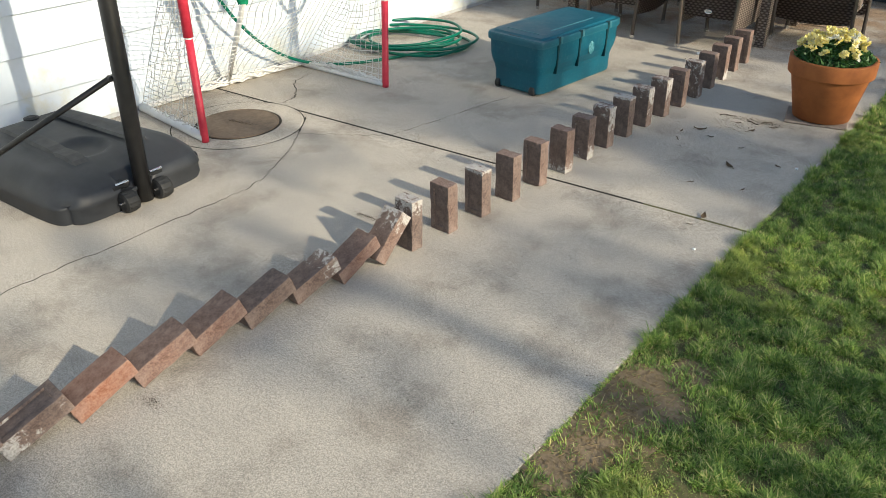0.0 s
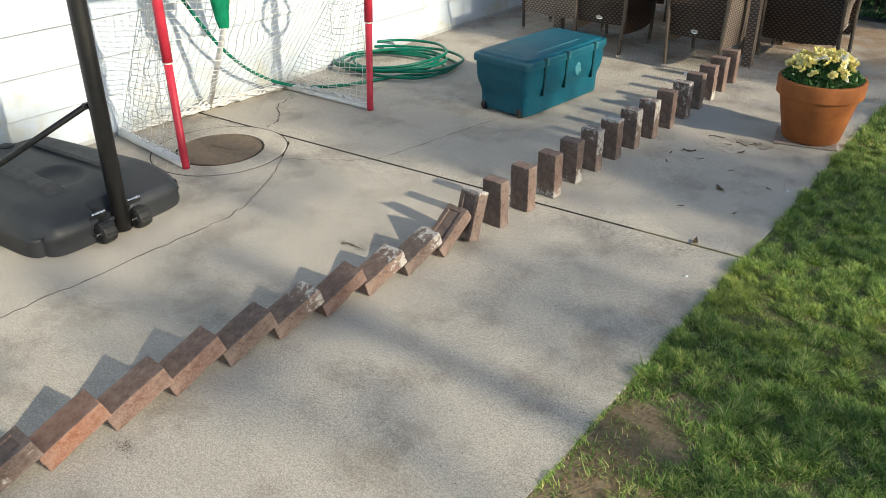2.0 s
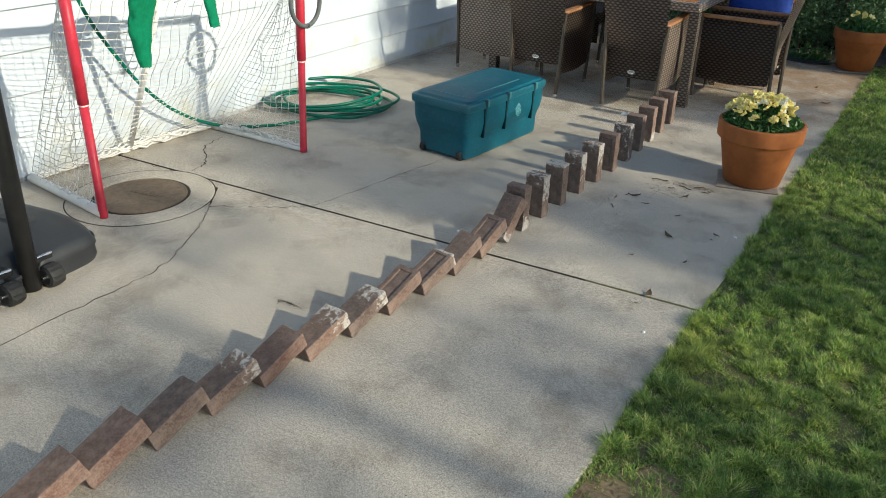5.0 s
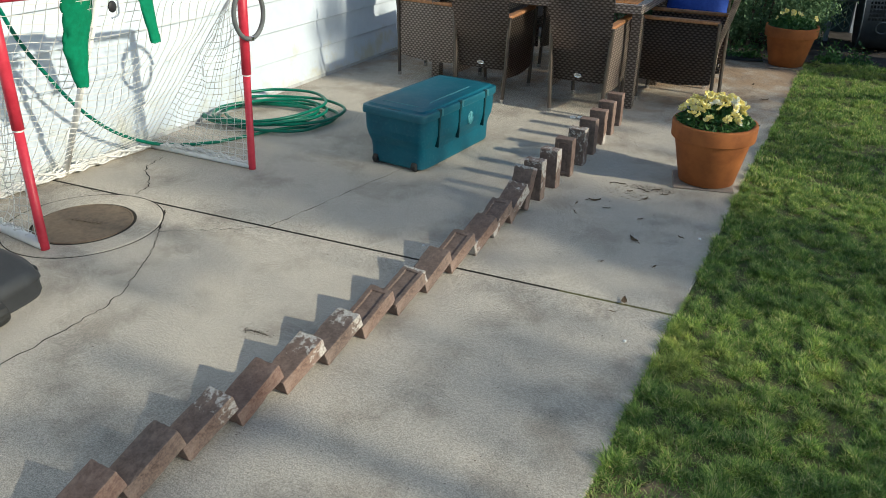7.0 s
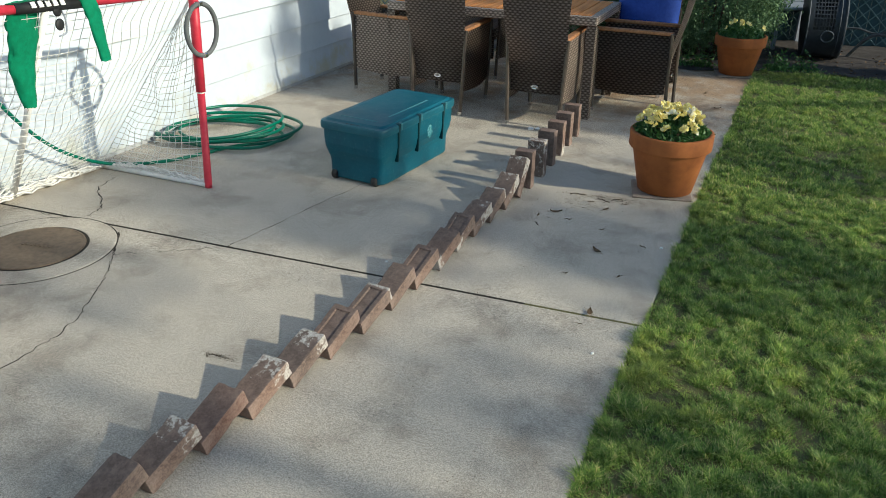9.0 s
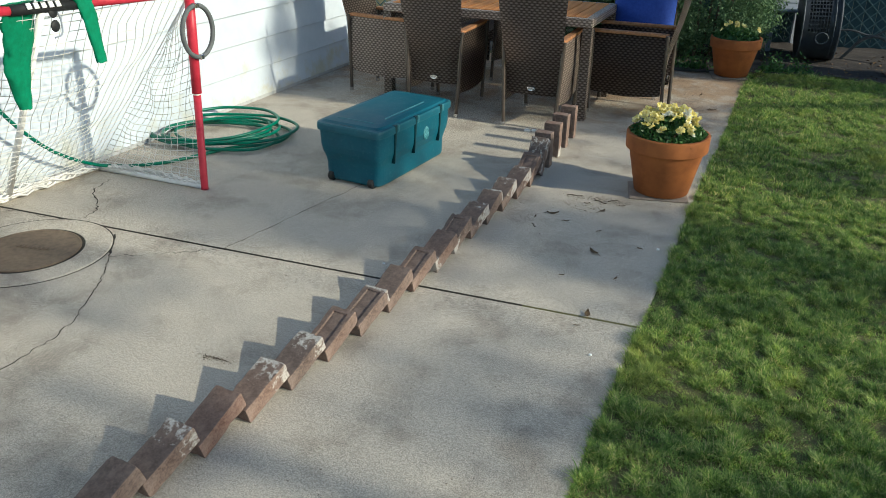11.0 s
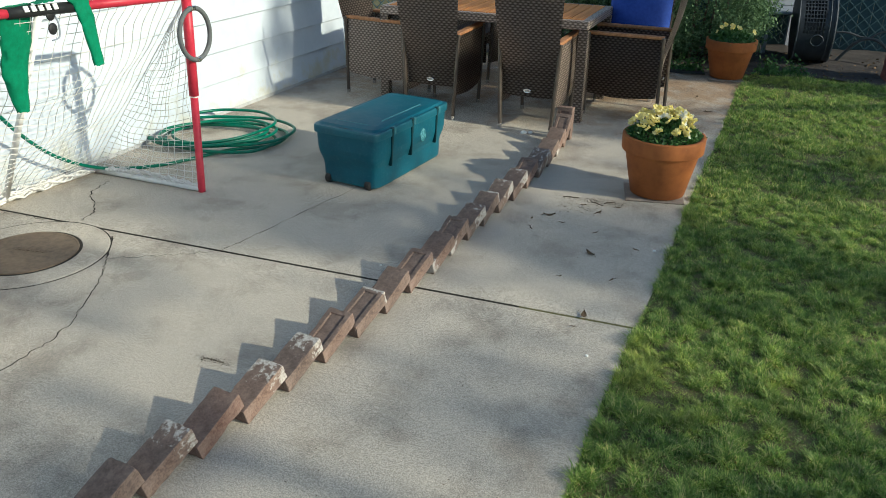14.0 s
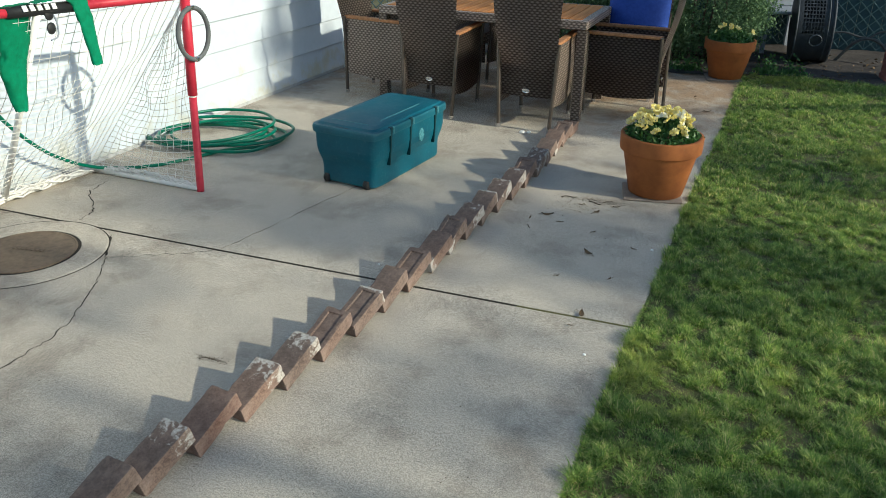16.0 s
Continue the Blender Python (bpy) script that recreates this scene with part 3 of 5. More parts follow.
def brick_place(k):
    y = -0.82 + 0.1895 * k + float(np.interp(k, (6, 8, 9.5, 14, 16), (0, -0.02, -0.033, -0.024, -0.012)))
    x = float(np.interp(k, (-11, -8, 0, 5, 6, 8, 10, 12, 14, 16), (-1.239, -1.179, -0.984, -0.853, -0.845, -0.805, -0.762, -0.727, -0.716, -0.711))) - BW / 2
    x += float(np.interp(k, (-8, -7, -6, -5, -3, -2, -1, 0, 1, 2, 3, 4, 6, 8), (-0.004, -0.007, -0.017, -0.027, -0.026, -0.013, -0.006, 0.002, 0.006, 0.013, 0.011, 0.007, 0.007, 0.002)))
    y += float(np.interp(k, (-8, -7, -6, -3, -2, 0, 4, 12, 16), (0.011, 0.011, 0.017, 0.017, 0.011, 0.004, 0.004, 0.003, 0.014)))
    yaw = float(np.interp(k, (-8, 4, 12, 16), (-7.5, -7.0, -4.5, -3.5))) + (1.6 * math.sin(k * 2.4))
    return x, y, yaw


for k in range(-11, 17):
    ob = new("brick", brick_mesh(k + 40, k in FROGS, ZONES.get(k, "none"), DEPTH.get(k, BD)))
    frog = " with a sunken panel" if k in FROGS else ""
    crust = {"warm": ", orange-red on its sides", "red": ", dull red on its sides", "top": ", white mortar on one end", "side_top": ", white mortar on its side", "side_low": ", mortar near its foot", "low": ", mortar near its base", "all": ", flecked with mortar", "scratch": ", scratched with old mortar", "cap": ", white mortar on its end"}.get(ZONES.get(k, ""), "")
    tagged(ob, "reddish reclaimed brick" + frog + (crust or ", toppling in a row"), "brick", "row of toppling bricks")
    x, y, yaw = brick_place(k)
    ob.matrix_basis = pose(x, y, 0, 0, 0, yaw)
    BRICKS[k] = ob

# time and how far the toppling has come, in bricks
FRONT = [(0, 0.05), (0.5, 0.5), (1.0, 1.1), (1.5, 1.65), (2.0, 2.42), (2.5, 3.08), (3.0, 3.55), (3.5, 4.15), (4.0, 5.0), (4.5, 5.45), (5.0, 6.05), (5.6, 6.75), (6.2, 7.4), (6.8, 8.15), (7.0, 8.6), (7.2, 8.9),
         (7.5, 9.12), (7.8, 9.45), (8.0, 9.62), (8.3, 9.95), (8.5, 10.12), (8.8, 10.5), (9.0, 10.8), (9.2, 11.0), (9.7, 11.4), (10.2, 11.85), (10.8, 12.55), (11.3, 13.12), (11.5, 13.3), (11.8, 13.55), (12.0, 13.75), (12.3, 14.05), (12.5, 14.25),
         (12.7, 14.5), (12.9, 14.8), (13.1, 15.1), (13.5, 15.55), (13.8, 15.95), (14.0, 16.12), (14.2, 16.38), (14.4, 16.6), (14.6, 16.85), (14.8, 17.15), (15.0, 17.55), (15.2, 18.14), (16.0, 18.14)]
HIT = math.degrees(math.asin((STEP - BD) / BH))


def tilts(u):
    """the tilt of every brick when the toppling has come to u: each lies against the back of the next"""
    lead = min(int(math.floor(u)), 16)
    out = {k: 0.0 for k in BRICKS}
    out[lead] = min(90.0, HIT * (u - lead))
    for k in range(lead - 1, -12, -1):
        nxt = radians(out[k + 1])
        out[k] = out[k + 1] + math.degrees(math.asin(max(-1.0, min(1.0, (STEP * math.cos(nxt) - DEPTH.get(k + 1, BD)) / BH))))
    return out


def topple():
    ts = [round(0.1 * i, 1) for i in range(161)]
    us = np.interp(ts, [a for a, b in FRONT], [b for a, b in FRONT])
    table = [tilts(u) for u in us]
    for k, ob in BRICKS.items():
        x, y, yaw = brick_place(k)
        m = pose(x, y, 0, 0, 0, yaw)
        rows = []
        for i, t in enumerate(ts):
            a = table[i][k]
            near = any(abs(table[j][k] - a) > 0.02 for j in (max(i - 1, 0), min(i + 1, 160)))
            if i in (0, 160) or near:
                rows.append((t, m @ pose(0, 0, 0, -a)))
        walk(ob, rows)


# ---------------------------------------------------------------- sports goal
P1, P2 = Vector((-2.495, -0.596, 0.0)), Vector((-2.295, 0.563, 0.0))
GOAL_H = 0.965
BACK1, BACK2 = Vector((-3.135, -0.49, 0.0)), Vector((-3.0, 0.59, 0.0))

GOAL_TOP1, GOAL_TOP2 = P1 + Vector((-0.02, 0.02, GOAL_H + 0.045)), P2 + Vector((0.008, 0.045, GOAL_H + 0.005))


def net_panel(bm, corners, nu, nv, sag, seed, r=0.0018):
    """a sagging net between four corners (a b / d c), of thin square cord"""
    rng = random.Random(seed)
    a, b, c, d = [Vector(p) for p in corners]
    nrm = (b - a).cross(d - a).normalized()

    def at(i, j):
        u, v = i / nu, j / nv
        p = a * (1 - u) * (1 - v) + b * u * (1 - v) + c * u * v + d * (1 - u) * v
        w = math.sin(math.pi * u) * math.sin(math.pi * v)
        q = Vector((u * 5 + seed, v * 5, 0))
        return p + nrm * (sag * w + 0.03 * noise.noise(q) * min(1, 4 * w)) + Vector((0.006 * noise.noise(q * 3), 0.03 * noise.noise(q * 1.3 + Vector((7, 0, 0))) * min(1, 4 * w), -0.035 * w))
    for i in range(nu + 1):
        tube(bm, [at(i, j) for j in range(nv + 1)], r, 3, caps=False)
    for j in range(nv + 1):
        tube(bm, [at(i, j) for i in range(nu + 1)], r, 3, caps=False)


def build_goal():
    g = thing("hockey_goal", pose(0, 0, 0), "small street hockey goal with red posts and a white net", "sports goal")
    for p, q, lean in ((P1, BACK1, GOAL_TOP1), (P2, BACK2, GOAL_TOP2)):
        bm = bmesh.new()
        tube(bm, [p + Vector((0, 0, 0.0)), p.lerp(lean, 0.02), p.lerp(lean, 0.503)], 0.019, 14)
        tube(bm, [p.lerp(lean, 0.512), p.lerp(lean, 0.8), lean], 0.0235, 14)
        post = part("post", bm, RED, g, smooth=True)
        bm = bmesh.new()
        tube(bm, [p.lerp(lean, 0.49), p.lerp(lean, 0.53)], 0.0165, 12)
        part("sleeve", bm, WHITE_STEEL, post, "bare white pipe between wraps")
        bm = bmesh.new()
        r = 0.023 if p is P1 else 0.016
        tube(bm, [p + Vector((0, 0, r)), p.lerp(q, 0.5) + Vector((0, 0, r)), q + Vector((0, 0, r))], r, 14)
        part("side_rail", bm, WHITE_STEEL, g, "scuffed white base pipe", smooth=True)
    t1, t2 = GOAL_TOP1, GOAL_TOP2
    bm = bmesh.new()
    tube(bm, curve_pts([BACK1 + Vector((0, 0, 0.02)), BACK1.lerp(BACK2, 0.5) + Vector((-0.02, 0, 0.02)), BACK2 + Vector((0, 0, 0.02))]), 0.017, 12)
    part("rear_rail", bm, WHITE_STEEL, g, smooth=True)
    for f0, f1, m, lab in ((0.0, 0.26, RED, ""), (0.26, 0.52, BLACK_PLASTIC, "black padded wrap with white bars"), (0.52, 1.0, RED, "")):
        bm = bmesh.new()
        tube(bm, [t1.lerp(t2, f0), t1.lerp(t2, (f0 + f1) / 2), t1.lerp(t2, f1)], 0.019 if m is RED else 0.0225, 20)
        bar = part("crossbar", bm, m, g, lab, smooth=True)
        if m is BLACK_PLASTIC:
            along = (t2 - t1).normalized()
            for i in range(5):
                bm = bmesh.new()
                c = t1.lerp(t2, 0.315 + 0.026 * i)
                box(bm, (-0.003, -0.010, -0.012), (0.003, 0.010, 0.012), 0.001, Matrix.Translation(c + Vector((0.026, -0.002, 0.012))) @ pose(0, 0, 0, 0, -25, -10))
                part("white_bar", bm, WHITE_STEEL, bar)
    bm = bmesh.new()
    mid = BACK1.lerp(BACK2, 0.5)
    tube(bm, [mid + Vector((0, 0, 0.02)), t1.lerp(t2, 0.37) + Vector((0, 0, -0.015))], 0.015, 12)
    part("centre_brace", bm, WHITE_STEEL, g, "greyish white steel brace", smooth=True)
    bm = bmesh.new()
    net_panel(bm, [t1, t2, BACK2 + Vector((0, 0, 0.03)), BACK1 + Vector((0, 0, 0.03))], 26, 27, -0.05, 3)
    part("back_net", bm, NET, g, "white knotted net")
    bm = bmesh.new()
    net_panel(bm, [t1, t1.lerp(BACK1, 0.12), BACK1 + Vector((0, 0, 0.03)), P1 + Vector((0, 0, 0.03))], 13, 26, -0.02, 8)
    part("side_net", bm, NET, g, "white knotted net")
    bm = bmesh.new()
    net_panel(bm, [t2, t2.lerp(BACK2, 0.12), BACK2 + Vector((0, 0, 0.03)), P2 + Vector((0, 0, 0.03))], 13, 26, 0.03, 11)
    part("side_net", bm, NET, g, "white knotted net")
    bm = bmesh.new()
    for i in range(5):
        o = Vector((0, 0, 0.028))
        pts = [BACK2 + o, BACK2.lerp(P2, 0.5) + o * (1.1 + 0.2 * i), P2 + o]
        tube(bm, [p + Vector((0, 0.012 * math.sin(j * 1.9 + i * 2), 0.008 * math.cos(j * 2.3 + i))) for j, p in enumerate(curve_pts(pts, 12))], 0.0055, 5)
        pts = [BACK1 + o, BACK1.lerp(BACK2, 0.5) + o * (0.8 + 0.4 * i), BACK2 + o]
        tube(bm, [p + Vector((0.02 + 0.012 * math.sin(j * 1.7 + i * 2), 0, 0.008 * math.cos(j * 2.1 + i))) for j, p in enumerate(curve_pts(pts, 14))], 0.0055, 5)
        pts = [P1 + o, P1.lerp(BACK1, 0.5) + o * (0.9 + 0.2 * i), BACK1 + o]
        tube(bm, [p + Vector((0, 0.014 * math.sin(j * 2.1 + i * 2), 0.008 * math.cos(j * 2.3 + i))) for j, p in enumerate(curve_pts(pts, 12))], 0.0055, 5)
    part("net_hem", bm, NET, g, "bunched white net hem")
    # ring target on the post
    c = P2.lerp(GOAL_TOP2, 0.82) + Vector((0.035, 0.0, 0.0))
    ring = thing("target_ring", Matrix.Translation(c) @ pose(0, 0, 0, 0, 0, -5), "grey foam ring clipped to a red goal post", "ring")
    bm = bmesh.new()
    tube(bm, [(0, 0.104 * math.cos(a), 0.12 * math.sin(a)) for a in [2 * math.pi * i / 40 for i in range(40)]], 0.0115, 10, closed=True)
    part("foam_ring", bm, GREY_RING, ring, smooth=True)
    for s in (-1, 1):
        bm = bmesh.new()
        box(bm, (-0.03, -0.012, s * 0.12 - 0.011), (0.014, 0.012, s * 0.12 + 0.011), 0.003)
        part("clip", bm, STEEL, ring)
    return t1, t2


GOAL_T1, GOAL_T2 = build_goal()


def cloth(name, base, spine, widths, depth, seed, parent):
    """a hanging sleeve: a flattened wrinkled tube along a spine"""
    bm = bmesh.new()
    pts = curve_pts(spine, 8)
    n, rings = len(pts), []
    for i, p in enumerate(pts):
        w = float(np.interp(i / (n - 1), np.linspace(0, 1, len(widths)), widths))
        ring = []
        for k in range(18):
            a = 2 * math.pi * k / 18
            q = Vector((math.cos(a) * 2, math.sin(a) * 2, i * 0.3 + seed))
            r = 1 + 0.28 * noise.noise(q)
            ring.append(bm.verts.new(p + Vector((math.sin(a) * depth * r, math.cos(a) * w * r, 0.008 * noise.noise(q * 2)))))
        rings.append(ring)
    for a, b in zip(rings, rings[1:]):
        for k in range(18):
            bm.faces.new((a[k], a[(k + 1) % 18], b[(k + 1) % 18], b[k]))
    bm.faces.new(rings[0])
    bm.faces.new(list(reversed(rings[-1])))
    return part(name, bm, CLOTH, parent, smooth=True)


def build_jersey():
    j = thing("jersey", Matrix.Translation(GOAL_T1.lerp(GOAL_T2, 0.46)), "green long-sleeved jersey draped over a goal's crossbar", "jersey")
    cloth("sleeve", None, [(0.02, 0.06, 0.04), (0.034, 0.08, -0.02), (0.035, 0.095, -0.12), (0.035, 0.115, -0.25)], [0.05, 0.045, 0.033, 0.026], 0.014, 2, j)
    cloth("shoulder", None, [(0.0, -0.12, 0.035), (0.012, -0.05, 0.045), (0.02, 0.04, 0.04), (0.02, 0.09, 0.03)], [0.02, 0.03, 0.04, 0.03], 0.03, 5, j)
    cloth("body", None, [(-0.05, -0.185, 0.03), (-0.09, -0.175, -0.1), (-0.13, -0.175, -0.25), (-0.16, -0.15, -0.41)], [0.08, 0.075, 0.06, 0.025], 0.02, 8, j)
    s = thing("sunglasses", Matrix.Translation(GOAL_T1.lerp(GOAL_T2, 0.405) + Vector((0.0, 0, -0.02))), "dark sunglasses with pale arms hanging on a net", "sunglasses")
    for z in (0.0, -0.055):
        bm = bmesh.new()
        rings = lathe(bm, [(0.006, 0.006), (0.02, 0.004), (0.024, 0.0), (0.02, -0.003)], 16)
        bm.faces.new(list(reversed(rings[0])))
        bm.faces.new(rings[-1])
        bmesh.ops.transform(bm, matrix=pose(0.01, 0, z, 0, 90, 0), verts=bm.verts)
        part("lens", bm, BLACK_PLASTIC, s, smooth=True)
    bm = bmesh.new()
    tube(bm, curve_pts([(0.01, 0.02, 0.0), (0.014, 0.03, -0.04), (0.012, 0.025, -0.09), (0.01, -0.012, -0.1)], 6), 0.0035, 6)
    part("arm", bm, WHITE_PLASTIC, s)


build_jersey()


# ---------------------------------------------------------------- portable hoop stand
def build_stand():
    g = thing("hoop_stand", pose(0, 0, 0), "black portable basketball stand with a moulded plastic base", "basketball stand")
    bm = bmesh.new()
    x0, x1, y0, y1 = -3.05, -2.19, -1.53, -0.80
    nx, ny = 56, 60
    grid = []

    def top(u, v):
        """u: back to front, v: along the wall"""
        z = 0.205 - 0.035 * u
        z -= 0.055 * max(0, (u - 0.72) / 0.28) ** 2
        e = min(v, 1 - v) / 0.12
        z -= 0.06 * max(0, 1 - e) ** 2
        z -= 0.05 * max(0, 1 - u / 0.1) ** 2
        for c in (0.3, 0.72):
            z += 0.017 * max(0.0, 1 - ((v - c) / 0.06) ** 6) * min(1, max(0, (0.8 - u) * 12)) * min(1, max(0, (u - 0.08) * 12)) if abs(v - c) < 0.06 else 0
        d = math.hypot((u - 0.62) * 0.83, (v - 0.44) * 0.7)
        z -= 0.028 * max(0.0, 1 - (d / 0.105) ** 4) if d < 0.105 else 0
        if abs(v - 0.46) < 0.1 and u > 0.93:
            z -= 0.04
        return z

    def outline(u, v):
        """the tank narrows towards the wall"""
        a, b = 2 * u - 1, 2 * v - 1
        k = 1 - 0.15 * (abs(a) ** 6) * (abs(b) ** 6)
        half = (y1 - y0) / 2 * (1 - (0.46 if b > 0 else 0.02) * (1 - u))
        return (x0 + x1) / 2 + a * k * (x1 - x0) / 2, (y0 + y1) / 2 + b * k * half

    for i in range(nx + 1):
        row = []
        for j in range(ny + 1):
            u, v = i / nx, j / ny
            x, y = outline(u, v)
            row.append(bm.verts.new((x, y, top(u, v))))
        grid.append(row)
    for i in range(nx):
        for j in range(ny):
            bm.faces.new((grid[i][j], grid[i + 1][j], grid[i + 1][j + 1], grid[i][j + 1]))
    rim = [grid[i][0] for i in range(nx + 1)] + [grid[nx][j] for j in range(1, ny + 1)] + [grid[i][ny] for i in range(nx - 1, -1, -1)] + [grid[0][j] for j in range(ny - 1, 0, -1)]
    c = Vector(((x0 + x1) / 2, (y0 + y1) / 2, 0))
    prev = rim
    for f, z in ((1.02, 0.085), (1.028, 0.07), (1.012, 0.062), (1.018, 0.02), (1.0, 0.0)):
        cur = [bm.verts.new((c.x + (v.co.x - c.x) * f, c.y + (v.co.y - c.y) * f, z)) for v in rim]
        for k in range(len(rim)):
            q = (k + 1) % len(rim)
            bm.faces.new((prev[k], cur[k], cur[q], prev[q]))
        prev = cur
    part("base", bm, BASE_PLASTIC, g, "scuffed black moulded plastic base tank", smooth=True)
    for v in (0.3, 0.72):
        bm = bmesh.new()
        prev = None
        for i in range(15):
            u = 0.09 + 0.052 * i
            x, vy = outline(u, v)
            zz = top(u, v) + (0.006 if 0 < i < 14 else -0.01)
            row = [bm.verts.new((x, vy + o, zz - d)) for o, d in ((-0.04, 0.012), (-0.03, 0.0), (0.03, 0.0), (0.04, 0.012))]
            if prev:
                for k in range(3):
                    bm.faces.new((prev[k], row[k], row[k + 1], prev[k + 1]))
            prev = row
        part("rib", bm, DUSTY, g, "dusty grey raised rib")
    bm = bmesh.new()
    tube(bm, [(-2.185, -1.175, 0.01), (-2.2, -1.155, 0.5), (-2.215, -1.13, 1.2), (-2.24, -1.09, 2.4)], 0.034, 20)
    part("pole", bm, BLACK_STEEL, g, "straight black steel pole", smooth=True)
    bm = bmesh.new()
    tube(bm, [(-2.235, -1.18, 0.53), (-2.7, -1.62, 0.16)], 0.0125, 10)
    part("strut", bm, BLACK_STEEL, g, smooth=True)
    bm = bmesh.new()
    box(bm, (-2.25, -1.195, 0.517), (-2.22, -1.12, 0.54), 0.006)
    part("strut_bracket", bm, BLACK_STEEL, g)
    for y in (-1.27, -1.105):
        bm = bmesh.new()
        sides = 28
        prof = [(0.012, -0.03), (0.03, -0.032), (0.042, -0.027), (0.046, -0.016), (0.046, 0.016), (0.042, 0.027), (0.03, 0.032), (0.012, 0.03)]
        rings = lathe(bm, prof, sides)
        for k in range(0, sides, 2):
            for r in rings[3:5]:
                r[k].co *= 0.95
        bm.faces.new(list(reversed(rings[0])))
        bm.faces.new(rings[-1])
        bmesh.ops.transform(bm, matrix=pose(-2.155, y, 0.047, 90, 0, 0), verts=bm.verts)
        wheel = part("wheel", bm, RUBBER, g, "ribbed black wheel")
        bm = bmesh.new()
        tube(bm, [(-2.155, y - 0.042, 0.047), (-2.155, y + 0.042, 0.047)], 0.007, 8)
        part("axle", bm, STEEL, wheel)
        bm = bmesh.new()
        box(bm, (-2.24, y - 0.042, 0.092), (-2.185, y + 0.042, 0.115), 0.006)
        part("wheel_guard", bm, BLACK_PLASTIC, g)
        bm = bmesh.new()
        tube(bm, [(-2.18, y - 0.03, 0.122), (-2.18, y + 0.03, 0.122)], 0.006, 8)
        part("bolt", bm, STEEL, g)
    bm = bmesh.new()
    rings = lathe(bm, [(0.035, 0), (0.035, 0.02), (0.02, 0.026)], 20)
    bm.faces.new(rings[-1])
    part("filler_cap", bm, BLACK_PLASTIC, g, at=pose(-2.98, -1.17, 0.185))


build_stand()


# ---------------------------------------------------------------- storage trunk
def build_trunk():
    m = pose(-1.574, 1.258, 0, 0, 0, -8.8)
    g = thing("storage_trunk", m, "teal plastic wheeled storage trunk with a closed lid", "storage box")
    bm = bmesh.new()
    hw, hl = 0.199, 0.376
    prof = [(0.85, 0.915, 0.012), (0.862, 0.925, 0.022), (0.87, 0.93, 0.1), (0.89, 0.94, 0.125), (0.955, 0.972, 0.165), (0.985, 0.985, 0.2), (1.0, 0.992, 0.29)]
    rings = []
    for fx, fy, z in prof:
        ring = []
        for k in range(48):
            a = 2 * math.pi * k / 48
            cx, cy = math.cos(a), math.sin(a)
            e = 0.16
            sx = math.copysign(abs(cx) ** e, cx)
            sy = math.copysign(abs(cy) ** e, cy)
            ring.append(bm.verts.new((sx * hw * fx, sy * hl * fy, z)))
        rings.append(ring)
    for a, b in zip(rings, rings[1:]):
        for k in range(48):
            bm.faces.new((a[k], a[(k + 1) % 48], b[(k + 1) % 48], b[k]))
    bm.faces.new(list(reversed(rings[0])))
    body = part("body", bm, TEAL, g, "faded teal moulded tub", smooth=False)
    bm = bmesh.new()
    rings = []
    for fx, fy, z in ((1.0, 1.0, 0.278), (1.03, 1.016, 0.28), (1.036, 1.02, 0.288), (1.036, 1.02, 0.309), (1.022, 1.012, 0.319), (0.94, 0.965, 0.322), (0.9, 0.93, 0.331), (0.75, 0.8, 0.335), (0.0, 0.0, 0.337)):
        ring = []
        for k in range(48):
            a = 2 * math.pi * k / 48
            cx, cy = math.cos(a), math.sin(a)
            ring.append(bm.verts.new((math.copysign(abs(cx) ** 0.14, cx) * hw * fx, math.copysign(abs(cy) ** 0.14, cy) * hl * fy, z)))
        rings.append(ring)
    for a, b in zip(rings, rings[1:]):
        for k in range(48):
            bm.faces.new((a[k], a[(k + 1) % 48], b[(k + 1) % 48], b[k]))
    bmesh.ops.remove_doubles(bm, verts=bm.verts, dist=0.0004)
    lid = part("lid", bm, TEAL, g, "dusty teal lid")
    for y in (-0.23, -0.03, 0.235):
        # a dark bar for each slot: its inner shade is in the colour
        bm = bmesh.new()
        vs = box(bm, (0.18, y - 0.011, 0.115), (0.2085, y + 0.011, 0.3225), 0.003)
        for v in vs:
            if v.co.z < 0.2:
                v.co.y = y + (v.co.y - y) * 0.25
                v.co.x -= 0.012
        part("groove", bm, TEAL_SHADED, body)
        bm = bmesh.new()
        box(bm, (0.18, y + 0.012, 0.283), (0.2095, y + 0.03, 0.3235), 0.005)
        part("latch", bm, TEAL, lid)
    # the front lip dips round a finger recess
    bm = bmesh.new()
    tube(bm, curve_pts([(-0.15, -0.37, 0.301), (-0.12, -0.371, 0.299), (-0.08, -0.376, 0.291), (0, -0.377, 0.287), (0.08, -0.375, 0.291), (0.12, -0.371, 0.299), (0.15, -0.37, 0.301)], 6), 0.005, 8)
    part("pull_handle", bm, TEAL, lid)
    # a flat dark disc, the hollow's shade painted on
    bm = bmesh.new()
    rings = lathe(bm, [(0.001, 0.004), (0.07, 0.004), (0.082, 0.0), (0.07, -0.004), (0.001, -0.004)], 28)
    bmesh.ops.transform(bm, matrix=pose(0.0, -0.352, 0.3185) @ Matrix.Diagonal((1.0, 0.22, 1.0, 1.0)), verts=bm.verts)
    part("finger_recess", bm, TEAL_SHADED, lid)
    bm = bmesh.new()
    box(bm, (-0.115, -0.302, 0.327), (0.115, -0.292, 0.3385), 0.003)
    box(bm, (0.112, -0.2, 0.327), (0.12, 0.2, 0.3385), 0.003)
    part("rib", bm, TEAL, lid)
    bm = bmesh.new()
